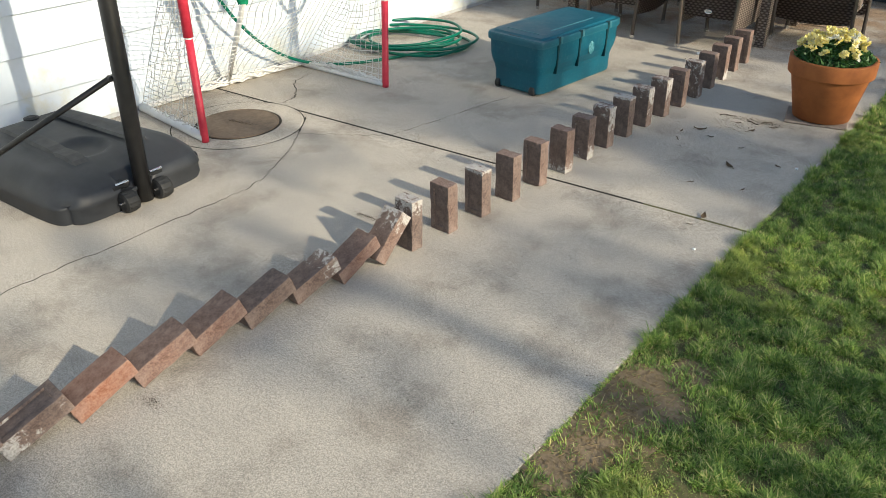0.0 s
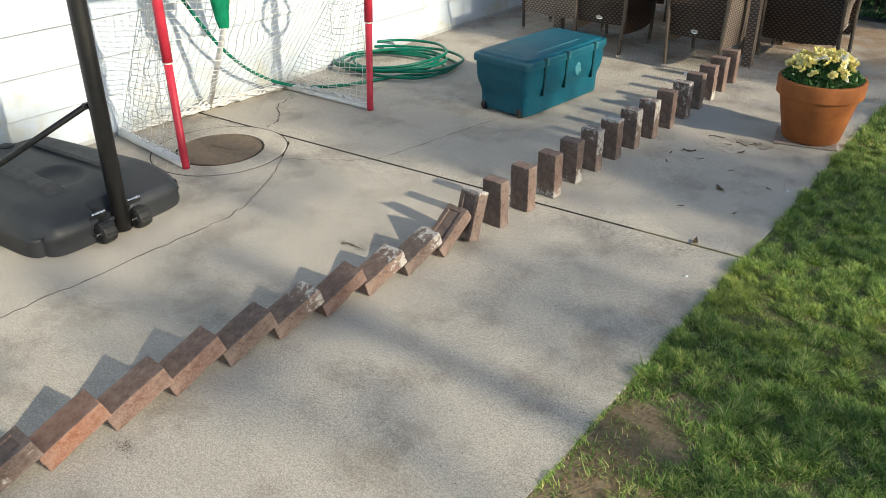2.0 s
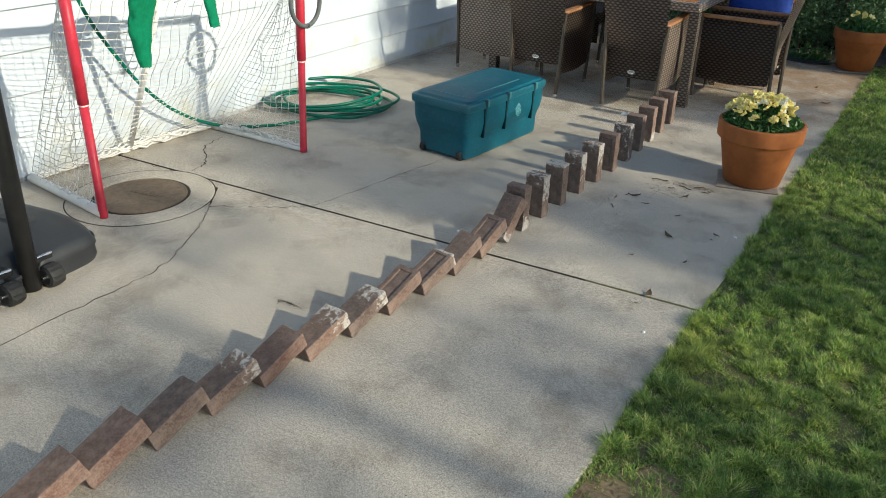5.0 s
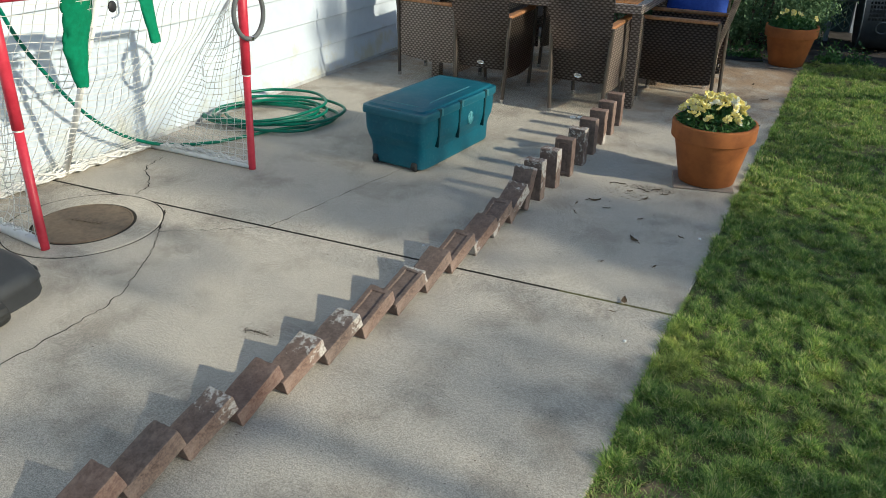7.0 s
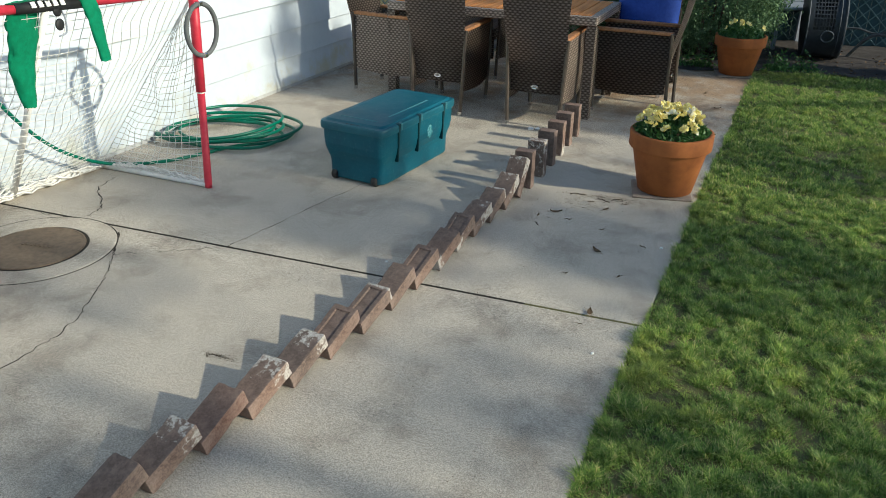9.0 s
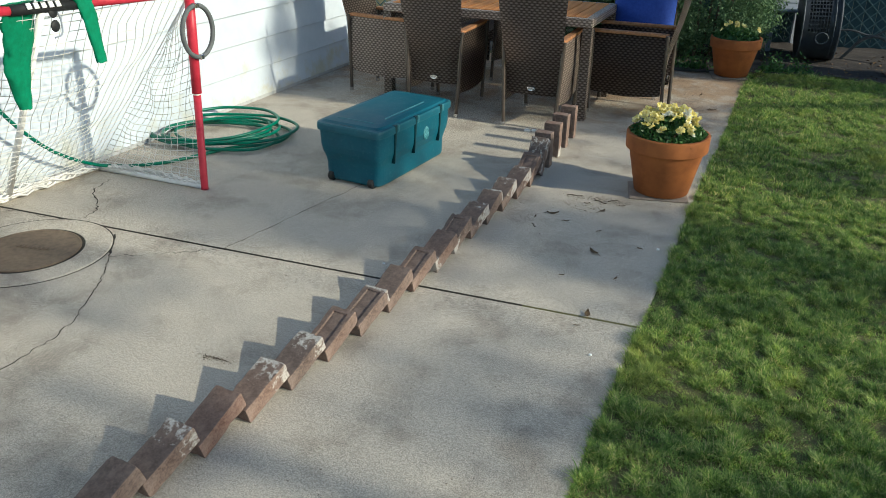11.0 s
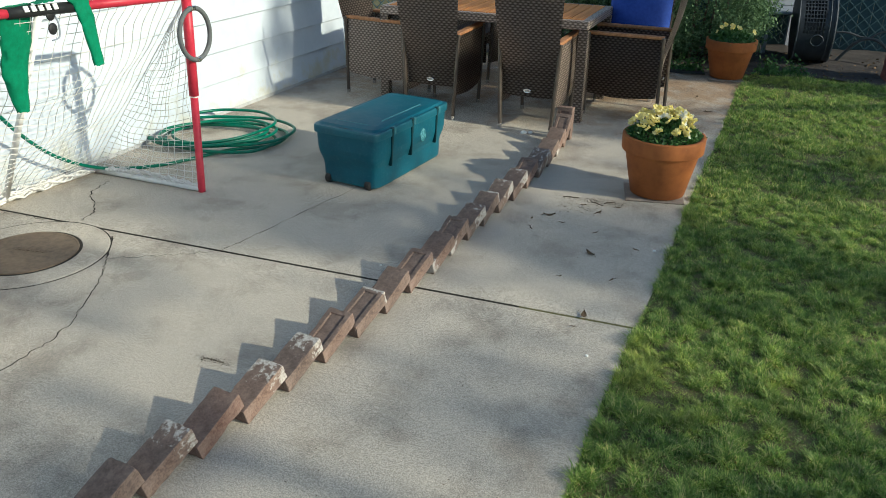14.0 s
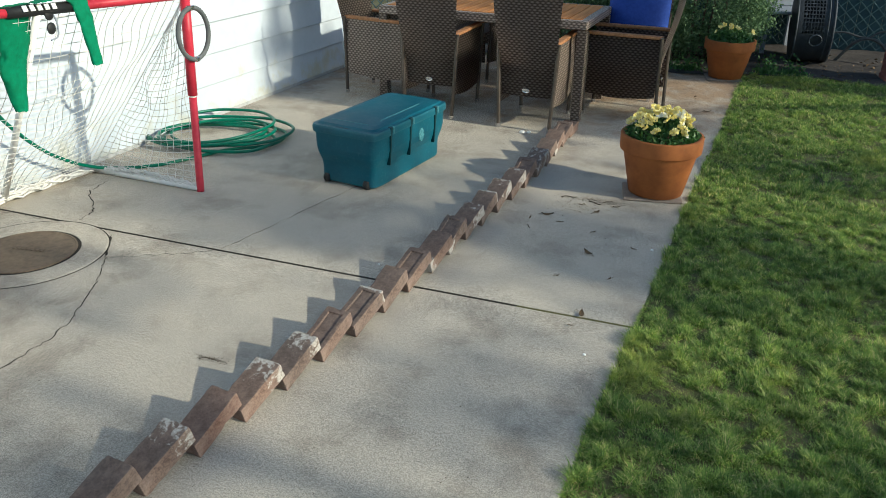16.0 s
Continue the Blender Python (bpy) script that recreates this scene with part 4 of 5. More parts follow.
    rings = lathe(bm, [(0.001, 0.002), (0.03, 0.002), (0.033, 0.0), (0.03, -0.002)], 20)
    for v in bm.verts:
        v.co.xy *= 1 + 0.25 * noise.noise(v.co * 90)
    bmesh.ops.transform(bm, matrix=pose(0.1965, 0.09, 0.2, 0, 90, 0) @ Matrix.Diagonal((1.15, 0.85, 1.0, 1.0)), verts=bm.verts)
    part("badge", bm, TEAL_PALE, body, "pale worn badge")
    for x in (-0.125, 0.125):
        bm = bmesh.new()
        tube(bm, [(x - 0.024, -0.338, 0.026), (x + 0.014, -0.338, 0.026)], 0.011, 12)
        part("hub", bm, STEEL, g, "pale wheel hub")
        bm = bmesh.new()
        rings = lathe(bm, [(0.008, -0.016), (0.022, -0.016), (0.026, -0.011), (0.026, 0.011), (0.022, 0.016), (0.008, 0.016)], 20)
        bm.faces.new(list(reversed(rings[0])))
        bm.faces.new(rings[-1])
        bmesh.ops.transform(bm, matrix=pose(x - 0.005, -0.338, 0.026, 0, 90, 0), verts=bm.verts)
        part("wheel", bm, RUBBER, g, "small black wheel")


build_trunk()


# ---------------------------------------------------------------- garden hose
def build_hose():
    rng = random.Random(5)
    pts = [(-3.02, -0.5, 1.6), (-3.0, -0.22, 1.0), (-2.99, -0.12, 0.74), (-2.98, 0.0, 0.53), (-2.97, 0.12, 0.36), (-2.97, 0.3, 0.19), (-2.95, 0.52, 0.06), (-2.86, 0.68, 0.012), (-2.72, 0.8, 0.012), (-2.62, 0.98, 0.012)]
    cx, cy = -2.72, 1.34
    for i in range(62):
        a = -0.9 + i * 2 * math.pi / 9.3
        lap = i / 9.3
        r = 0.3 + 0.05 * math.sin(i * 1.31) + 0.04 * math.sin(lap * 2.2)
        ox, oy = 0.07 * math.sin(lap * 2.7), 0.06 * math.cos(lap * 1.9)
        pts.append((cx + ox + r * 1.05 * math.cos(a), cy + oy + r * 0.98 * math.sin(a), 0.012 + 0.009 * lap + 0.008 * abs(math.sin(i * 0.9))))
    bm = bmesh.new()
    tube(bm, curve_pts(pts, 6), 0.0095, 9)
    h = part("garden_hose", bm, HOSE, smooth=True)
    tagged(h, "glossy green garden hose coiled loosely on concrete", "hose")


build_hose()


# ---------------------------------------------------------------- dining set
def sheet(bm, rows, thick):
    """a curved panel from rows of points, with thickness and UV in metres"""
    uv = bm.loops.layers.uv.verify()
    g = [[bm.verts.new(p) for p in r] for r in rows]
    faces = []
    for i in range(len(g) - 1):
        for j in range(len(g[0]) - 1):
            f = bm.faces.new((g[i][j], g[i][j + 1], g[i + 1][j + 1], g[i + 1][j]))
            faces.append(f)
    r = bmesh.ops.solidify(bm, geom=faces, thickness=thick)
    bm.normal_update()
    for f in bm.faces:
        ext = [max(v.co[i] for v in f.verts) - min(v.co[i] for v in f.verts) for i in range(3)]
        flat = ext.index(min(ext))
        for l in f.loops:
            c = l.vert.co
            if flat == 0:
                l[uv].uv = (c.y, c.z)
            elif flat == 2:
                l[uv].uv = (c.x, c.y)
            else:
                l[uv].uv = (c.x, c.z)


def build_chair():
    """a high-backed wicker armchair; it faces local +y, its rear feet at y = 0"""
    g = thing("wicker_chair", pose(0, 0, 0), "dark brown wicker dining armchair with wooden arms", "chair", "chairs round the table")
    w = 0.19
    bm = bmesh.new()
    rows = []
    for i in range(13):
        z = 0.21 + 0.77 * i / 12
        y = 0.075 - 0.055 * max(0, (z - 0.35)) / 0.6 * 2.2 if z > 0.35 else 0.075
        half = w * (0.86 + 0.06 * z / 0.3 if z < 0.3 else 0.92 + 0.3 * (z - 0.3) / 0.7)
        rows.append([(half * s, y - 0.014 * (1 - s * s) + 0.012 * math.sin(z * 7), z) for s in (-1, -0.66, -0.33, 0, 0.33, 0.66, 1)])
    sheet(bm, rows, 0.022)
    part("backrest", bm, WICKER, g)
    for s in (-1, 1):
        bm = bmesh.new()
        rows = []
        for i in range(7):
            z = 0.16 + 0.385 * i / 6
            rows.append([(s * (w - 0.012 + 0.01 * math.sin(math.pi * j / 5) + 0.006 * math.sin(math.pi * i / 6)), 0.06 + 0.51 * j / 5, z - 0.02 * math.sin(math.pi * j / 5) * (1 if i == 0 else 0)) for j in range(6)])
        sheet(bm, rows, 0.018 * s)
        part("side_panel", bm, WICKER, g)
        bm = bmesh.new()
        box(bm, (s * (w - 0.02) - 0.024, 0.05, 0.545), (s * (w - 0.02) + 0.024, 0.575, 0.567), 0.008, seg=2)
        part("armrest", bm, ARM_WOOD, g, "orange-brown hardwood arm")
        for y, dy in ((0.04, 0.02), (0.54, 0.0)):
            bm = bmesh.new()
            tube(bm, [(s * 0.17, y, 0.024), (s * 0.184, y + dy * 0.5, 0.3), (s * 0.196, y + dy * 0.6, 0.56)], 0.0125, 10)
            leg = part("leg", bm, LEG, g)
            bm = bmesh.new()
            tube(bm, [(s * 0.17, y, 0.0), (s * 0.17, y, 0.026)], 0.0145, 10)
            part("foot_cap", bm, STEEL, leg, "pale metal foot cap")
    bm = bmesh.new()
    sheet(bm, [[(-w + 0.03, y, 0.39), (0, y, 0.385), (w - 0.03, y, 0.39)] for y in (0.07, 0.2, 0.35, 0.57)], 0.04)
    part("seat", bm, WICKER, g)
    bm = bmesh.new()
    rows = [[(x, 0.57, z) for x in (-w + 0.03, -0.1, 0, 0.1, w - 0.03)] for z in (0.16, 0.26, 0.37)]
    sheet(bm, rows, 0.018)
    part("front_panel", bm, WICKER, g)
    bm = bmesh.new()
    rings = lathe(bm, [(0.012, 0.0), (0.02, 0.0015), (0.022, 0.0)], 20)
    bm.faces.new(rings[0])
    bmesh.ops.transform(bm, matrix=pose(0.0, 0.048, 0.255, 90, 0, 0) @ Matrix.Diagonal((1.15, 0.65, 1, 1)), verts=bm.verts)
    part("maker_badge", bm, STEEL, g, "small pale oval badge")
    return g


CHAIR = build_chair()
CHAIR.matrix_basis = pose(-1.034, 2.23, 0, 0, 0, -2)
for m in (pose(-1.716, 2.285, 0, 0, 0, -2), pose(-0.21, 2.96, 0, 0, 0, 87), pose(-2.52, 2.88, 0, 0, 0, -100), pose(-0.52, 3.87, 0, 0, 0, 178), pose(-1.78, 3.96, 0, 0, 0, 177)):
    copy_thing(CHAIR, m)


def build_table():
    g = thing("dining_table", pose(-1.452, 2.97, 0, 0, 0, -2.5), "patio dining table with a slatted hardwood top and wicker frame", "table")
    hx, hy, h = 0.74, 0.375, 0.665
    for sx in (-1, 1):
        for sy in (-1, 1):
            bm = bmesh.new()
            sheet(bm, [[(sx * (hx - 0.06 + 0.06 * a), sy * (hy - 0.06 + 0.06 * b), z) for a, b in ((0, 0), (0, 1), (1, 1), (1, 0), (0, 0))] for z in (0.0, 0.2, 0.4, h - 0.062)], 0.003)
            part("leg", bm, WICKER, g)
    for lo, hi in (((-hx, -hy), (hx, -hy + 0.06)), ((-hx, hy - 0.06), (hx, hy)), ((-hx, -hy + 0.062), (-hx + 0.06, hy - 0.062)), ((hx - 0.06, -hy + 0.062), (hx, hy - 0.062))):
        bm = bmesh.new()
        box(bm, (*lo, h - 0.06), (*hi, h - 0.004), 0.006)
        uv = bm.loops.layers.uv.verify()
        for f in bm.faces:
            for l in f.loops:
                c = l.vert.co
                l[uv].uv = (c.x + c.y, c.z) if abs(f.normal.z) < 0.5 else (c.x, c.y)
        part("apron", bm, WICKER, g)
    n = 15
    for i in range(n):
        bm = bmesh.new()
        wide = (2 * hx - 0.09) / n
        x0 = -hx + 0.045 + wide * i
        box(bm, (-hy + 0.045, -wide / 2 + 0.004, -0.01), (hy - 0.045, wide / 2 - 0.004, 0.01), 0.003)
        part("slat", bm, WOOD, g, at=pose(x0 + wide / 2, 0, h - 0.01, 0, 0, 90))


build_table()


def build_cushion():
    bm = bmesh.new()
    bmesh.ops.create_grid(bm, x_segments=14, y_segments=14, size=0.215)
    vs = list(bm.verts)
    up = {}
    for v in vs:
        a, b = abs(v.co.x / 0.215), abs(v.co.y / 0.215)
        t = 0.075 * (max(0, 1 - a ** 3) * max(0, 1 - b ** 3)) ** 0.5
        v.co.z = t
    r = bmesh.ops.duplicate(bm, geom=bm.faces[:] + bm.edges[:] + bm.verts[:])
    for v in [x for x in r["geom"] if isinstance(x, bmesh.types.BMVert)]:
        v.co.z *= -1
    bmesh.ops.reverse_faces(bm, faces=[x for x in r["geom"] if isinstance(x, bmesh.types.BMFace)])
    bmesh.ops.remove_doubles(bm, verts=bm.verts, dist=0.001)
    for v in bm.verts:
        v.co.z += 0.008 * noise.noise(v.co * 14)
    ob = part("cushion", bm, CUSHION, smooth=True, at=pose(-0.505, 3.33, 0.615, 82, 0, -3))
    tagged(ob, "plump royal blue cushion propped on a chair seat", "cushion")


build_cushion()


# ---------------------------------------------------------------- flower pots
def build_pot(x, y, h, rim, foot, seed, trays):
    g = thing("flower_pot", pose(x, y, 0.0, 0, 0, seed * 20), "terracotta flower pot planted with yellow pansies", "flower pot", "terracotta pots")
    z0 = 0.014
    bm = bmesh.new()
    rings = lathe(bm, [(foot * 0.9, z0), (foot, z0 + 0.004), (rim * 0.9, h * 0.74), (rim * 0.905, h * 0.752), (rim * 0.985, h * 0.757), (rim * 0.99, h * 0.77), (rim, h * 0.985), (rim * 0.99, h), (rim * 0.9, h), (rim * 0.87, h * 0.98), (rim * 0.84, h * 0.86)], 56)
    bm.faces.new(list(reversed(rings[0])))
    part("pot", bm, TERRACOTTA, g, "weathered orange terracotta", smooth=False)
    for p in g.children[-1].data.polygons:
        p.use_smooth = True
    bm = bmesh.new()
    rings = lathe(bm, [(rim * 0.86, h * 0.9), (rim * 0.4, h * 0.93), (0.01, h * 0.94)], 32)
    bm.faces.new(rings[-1])
    part("soil", bm, SOIL, g)
    rng = np.random.default_rng(seed)
    n = 1500
    a, r = rng.uniform(0, 2 * np.pi, n), rim * 0.95 * np.sqrt(rng.uniform(0, 1, n))
    top = h * 0.94 + 0.11 * (1 - (r / rim) ** 2) * rng.uniform(0.1, 1.0, n)
    v, f = leaf_cloud(rng, np.stack([r * np.cos(a), r * np.sin(a), top], 1), 0.016, width=0.45)
    raw("foliage", v, f, FLOWER_LEAF, g)["label"] = "dark green pansy leaves"
    for i in range(trays):
        aa, rr = rng.uniform(0, 6.28), rim * 0.8 * math.sqrt(rng.uniform(0.02, 1))
        hh = h * 0.95 + 0.022 + 0.105 * (1 - (rr / rim) ** 2) + rng.uniform(-0.015, 0.025)
        bm = bmesh.new()
        tilt = pose(rr * math.cos(aa), rr * math.sin(aa), hh, rng.uniform(30, 85) * math.cos(aa - 1.5), 20 + rng.uniform(-40, 40), rng.uniform(0, 360))
        size = rng.uniform(0.016, 0.025)
        for k in range(5):
            b = 2 * math.pi * k / 5
            c0 = bm.verts.new((0, 0, 0))
            ring = []
            for q in range(7):
                t = q / 6
                ang = b + (t - 0.5) * 1.9
                rad = size * (0.82 + 0.25 * math.sin(math.pi * t) + 0.05 * math.sin(q * 3.3 + k))
                ring.append(bm.verts.new((rad * math.cos(ang), rad * math.sin(ang), 0.009 * math.sin(math.pi * t) + 0.005 * math.sin(q * 2.6 + k) + 0.0025 * (k % 2))))
            for p, q in zip(ring, ring[1:]):
                bm.faces.new((c0, p, q))
        bmesh.ops.transform(bm, matrix=tilt, verts=bm.verts)
        part("flower", bm, CREAM if rng.uniform() < 0.14 else YELLOW, g)
    bm = bmesh.new()
    box(bm, (-foot * 1.2, -foot * 0.98, 0), (foot * 0.95, foot * 0.8, 0.012), 0.004, pose(0, 0, 0, 0, 0, 10 - seed * 20))
    part("foot_tile", bm, FOOT_STONE, g, "flat pale stone under the pot")
    return g


build_pot(-0.095, 1.425, 0.325, 0.207, 0.138, 3, 78)
build_pot(0.128, 4.34, 0.32, 0.2, 0.13, 7, 9)


# ---------------------------------------------------------------- garden edge
def clump_thing(name, label, cat, lo, hi, n, size, seed, material, stems=6):
    rng = np.random.default_rng(seed)
    lo, hi = np.array(lo, float), np.array(hi, float)
    c, hgt = (lo + hi) / 2, (hi - lo) / 2
    k = max(8, n // 130)
    d = rng.normal(0, 1, (k, 3))
    d /= np.linalg.norm(d, axis=1)[:, None]
    d = np.sign(d) * np.abs(d) ** 0.6
    hub = c + d * hgt * rng.uniform(0.7, 1.0, (k, 1)) / np.maximum(1, np.abs(d).max(1))[:, None]
    pts = np.repeat(hub, n // k, axis=0) + rng.normal(0, 0.055, (k * (n // k), 3))
    pts[:, 2] = np.maximum(pts[:, 2], 0.02)
    g = thing(name, pose(0, 0, 0), label, cat)
    v, f = leaf_cloud(rng, pts, size)
    raw("leaves", v, f, material, g)
    for i in range(stems):
        bm = bmesh.new()
        b = Vector((rng.uniform(lo[0], hi[0]) * 0.6 + c[0] * 0.4, rng.uniform(lo[1], hi[1]) * 0.6 + c[1] * 0.4, -0.03))
        tube(bm, [b, b + Vector((rng.uniform(-0.05, 0.05), rng.uniform(-0.05, 0.05), hgt[2])), b + Vector((rng.uniform(-0.15, 0.15), rng.uniform(-0.1, 0.1), hgt[2] * 1.8))], [0.016, 0.011, 0.005], 6)
        part("stem", bm, BARK, g)
    return g


clump_thing("hedge", "dense dark green clipped hedge behind the patio", "hedge", (-0.75, 4.75, 0.05), (0.42, 5.4, 1.3), 90000, 0.0125, 3, HEDGE, 9)
clump_thing("hedge", "dense dark green clipped hedge behind the patio", "hedge", (-2.3, 4.85, 0.05), (-0.7, 5.5, 1.3), 50000, 0.016, 4, HEDGE, 9)


clump_thing("weed", "low green weeds at the end of the patio", "weed", (0.4, 4.6, 0.0), (0.7, 4.75, 0.05), 700, 0.015, 5, FLOWER_LEAF, 3)
clump_thing("weed", "low green weeds at the end of the patio", "weed", (-0.5, 4.46, 0.0), (-0.05, 4.56, 0.03), 600, 0.016, 6, FLOWER_LEAF, 2)


def build_bed():
    bm = bmesh.new()
    bmesh.ops.create_grid(bm, x_segments=60, y_segments=24, size=1)
    for v in bm.verts:
        x, y = v.co.x * 3.2 + 0.4, v.co.y * 0.95 + 5.55
        y += 0.0 if v.co.y > -0.9 else 0.09 * math.sin(x * 3.1) + 0.05 * math.sin(x * 9) - 0.15 * min(1, max(0, 1.2 - x))
        v.co = Vector((x, y, 0.006 + 0.02 * noise.noise(Vector((x * 6, y * 6, 0)))))
    ob = part("flower_bed", bm, MULCH)
    tagged(ob, "dark mulch bed along the end of the lawn", "ground", kind="structure")
    rng = np.random.default_rng(9)
    n = 700
    pts = np.stack([rng.uniform(-1.0, 2.4, n), rng.uniform(4.55, 5.7, n), rng.uniform(0.0, 0.02, n)], 1)
    v, f = leaf_cloud(rng, pts, 0.016, 0.7)
    tagged(raw("leaf_litter", v, f, DEAD_LEAF), "brown dry leaves and bark chips on a bed", "leaf litter", kind="stuff")


build_bed()


def build_drum():
    """a drum on its side: its axis lies along local z, its open rim to one side"""
    r, h, nu, rows = 0.3, 0.3, 56, 12
    g = thing("perforated_drum", pose(0.62, 5.33, r + 0.012, 0, 88, 3), "dark steel drum with square holes lying on its side", "drum")
    bm = bmesh.new()
    rings = [[bm.verts.new((r * math.cos(2 * math.pi * k / (nu * 3)), r * math.sin(2 * math.pi * k / (nu * 3)), h * j / (rows * 3))) for k in range(nu * 3)] for j in range(rows * 3 + 1)]
    for j in range(rows * 3):
        for k in range(nu * 3):
            if j % 3 != 2 and k % 3 != 2 and 4 < j < 27 and 86 < k < 128:
                continue
            q = (k + 1) % (nu * 3)
            bm.faces.new((rings[j][k], rings[j][q], rings[j + 1][q], rings[j + 1][k]))
    bm.faces.new(list(reversed(rings[0])))
    bm.faces.new(rings[rows * 3 - 2])
    bmesh.ops.solidify(bm, geom=bm.faces[:], thickness=0.003)
    part("shell", bm, DRUM, g)
    for z, rr in ((0.006, 0.007), (0.255, 0.006), (h, 0.011)):
        bm = bmesh.new()
        tube(bm, [((r + 0.004) * math.cos(a), (r + 0.004) * math.sin(a), z) for a in [2 * math.pi * i / 56 for i in range(56)]], rr, 6, closed=True)
        part("rim", bm, DRUM, g)
    bm = bmesh.new()
    a0 = math.radians(285)
    c = Vector(((r + 0.008) * math.cos(a0), (r + 0.008) * math.sin(a0), 0.17))
    e = Vector((-math.sin(a0), math.cos(a0), 0))
    tube(bm, [c + e * (0.05 * math.cos(a)) + Vector((0, 0, 0.05 * math.sin(a))) for a in [2 * math.pi * i / 24 for i in range(24)]], 0.006, 6, closed=True)
    part("round_boss", bm, DRUM, g)


build_drum()


def build_white_chair():
    g = thing("garden_chair", pose(0.5, 5.75, 0, 0, 0, 20), "white resin garden chair beyond the hedge", "chair")
    for x, y in ((-0.16, -0.16), (0.2, -0.16), (-0.16, 0.2), (0.2, 0.2)):
        bm = bmesh.new()
        box(bm, (x - 0.02, y - 0.014, 0), (x + 0.02, y + 0.014, 0.36), 0.005)
        part("leg", bm, WHITE_PLASTIC, g)
    bm = bmesh.new()
    box(bm, (-0.2, -0.2, 0.36), (0.24, 0.24, 0.385), 0.01)
    part("seat", bm, WHITE_PLASTIC, g)
    bm = bmesh.new()
    box(bm, (-0.2, 0.2, 0.386), (0.24, 0.235, 0.8), 0.01)
    part("backrest", bm, WHITE_PLASTIC, g)


build_white_chair()


def build_fence():
    g = thing("fence", pose(0, 0, 0), "chain-link fence with dark blue-green privacy slats", "fence")
    y = 6.05
    bm = bmesh.new()
    s = 0.055
    for i in range(-40, 80):
        x0 = i * s * 2
        for d in (-1, 1):
            a, b = Vector((x0, y - 0.004 * d, 0.02)), Vector((x0 + d * 1.3, y - 0.004 * d, 1.32))
            tube(bm, [a, b], 0.0065, 4, caps=False)
    part("wire_mesh", bm, FENCE_WIRE, g)
    for i in range(-14, 42):
        bm = bmesh.new()
        box(bm, (i * 0.11 + 0.001, y + 0.012, -0.02), (i * 0.11 + 0.109, y + 0.02, 1.3 + 0.01 * math.sin(i * 2.2)), 0.002)
        part("slat", bm, FENCE_SLAT, g)
    for x in (-1.2, 0.3, 1.8, 3.3):
        bm = bmesh.new()
        tube(bm, [(x, y + 0.05, -0.03), (x, y + 0.05, 1.4)], 0.024, 12)
        part("post", bm, FENCE_WIRE, g)
    bm = bmesh.new()
    tube(bm, [(-2, y + 0.03, 1.34), (5, y + 0.03, 1.34)], 0.018, 10)
    part("top_rail", bm, FENCE_WIRE, g)


build_fence()


def build_bench_end():
    g = thing("bench_end", pose(1.02, 5.42, 0, 0, 0, -8), "weathered grey cast-iron bench end with curved legs", "bench")
    for name, pts, r in (("leg", [(0.0, 0, 0.0), (0.07, 0, 0.1), (0.14, 0, 0.19), (0.24, 0, 0.23), (0.34, 0, 0.2), (0.44, 0, 0.1), (0.5, 0, 0.0)], 0.014),
                         ("scroll", [(-0.12, 0, 0.2), (-0.05, 0, 0.255), (0.06, 0, 0.265), (0.16, 0, 0.24), (0.24, 0, 0.235)], 0.009),
                         ("scroll", [(0.24, 0, 0.235), (0.34, 0, 0.3), (0.46, 0, 0.3), (0.5, 0, 0.22), (0.44, 0, 0.17), (0.38, 0, 0.2)], 0.009)):
        bm = bmesh.new()
        tube(bm, curve_pts(pts, 7), r, 8)
        part(name, bm, IRON, g)


build_bench_end()


def build_brick_stack():
    rng = random.Random(31)
    g = thing("brick_stack", pose(1.45, 4.83, -0.006, 0, 0, 6), "stack of pinkish-red bricks at the end of the lawn", "brick stack")
    bm = bmesh.new()
    box(bm, (-0.1, -0.048, 0), (0.1, 0.048, 0.055), 0.004)
    me = mesh_of("brick", bm, STACK_BRICK)
    for row in range(13):
        for side in (-1, 1):
            turned = row % 2
            b = new("brick", me)
            b.parent = g
            off = 0.051 * side
            b.matrix_basis = pose(off if turned else rng.uniform(-0.006, 0.006), rng.uniform(-0.006, 0.006) if turned else off, 0.0575 * row, 0, 0, (90 if turned else 0) + rng.uniform(-2, 2))


build_brick_stack()


# ---------------------------------------------------------------- trees that dapple the patio, across the lawn
SUN_GAPS = ((-1.58, -1.8, 0), (-1.54, -2.06, 0), (-1.69, -0.44, 0), (-0.55, -1.37, 0), (-0.47, -1.17, 0), (-0.2, -1.48, 0), (-1.38, 1.05, 0), (-0.69, 2.2, 0), (0.22, -0.05, 0), 
            (-1.1, 1.73, 0), (-1.44, -0.3, 0), (-1.24, -0.94, 0), (-0.56, -0.92, 0), (0.6, 2.7, 0), (1.2, 3.3, 0), (-3.0, 1.87, 0.2), (-3.0, 1.1, 0.65), (-3.0, 0.3, 0.5), (-1.0, 2.35, 0.5), (-1.7, 2.35, 0.5), (-2.45, 2.7, 0.3), (-0.4, 3.1, 0.35), (0.0, 4.75, 0.6), (0.8, 5.3, 0.4), (0.1, 4.3, 0.2), (-2.3, 2.2, 0), (0.9, 3.8, 0), (1.5, 4.2, 0), (1.6, 2.7, 0), (2.2, 3.5, 0), (1.2, 3.0, 0), (1.5, 3.2, 0), (1.1, 4.0, 0), (1.9, 4.3, 0), (0.2, 3.6, 0), (2.0, 2.0, 0), (-0.3, -1.0, 0))
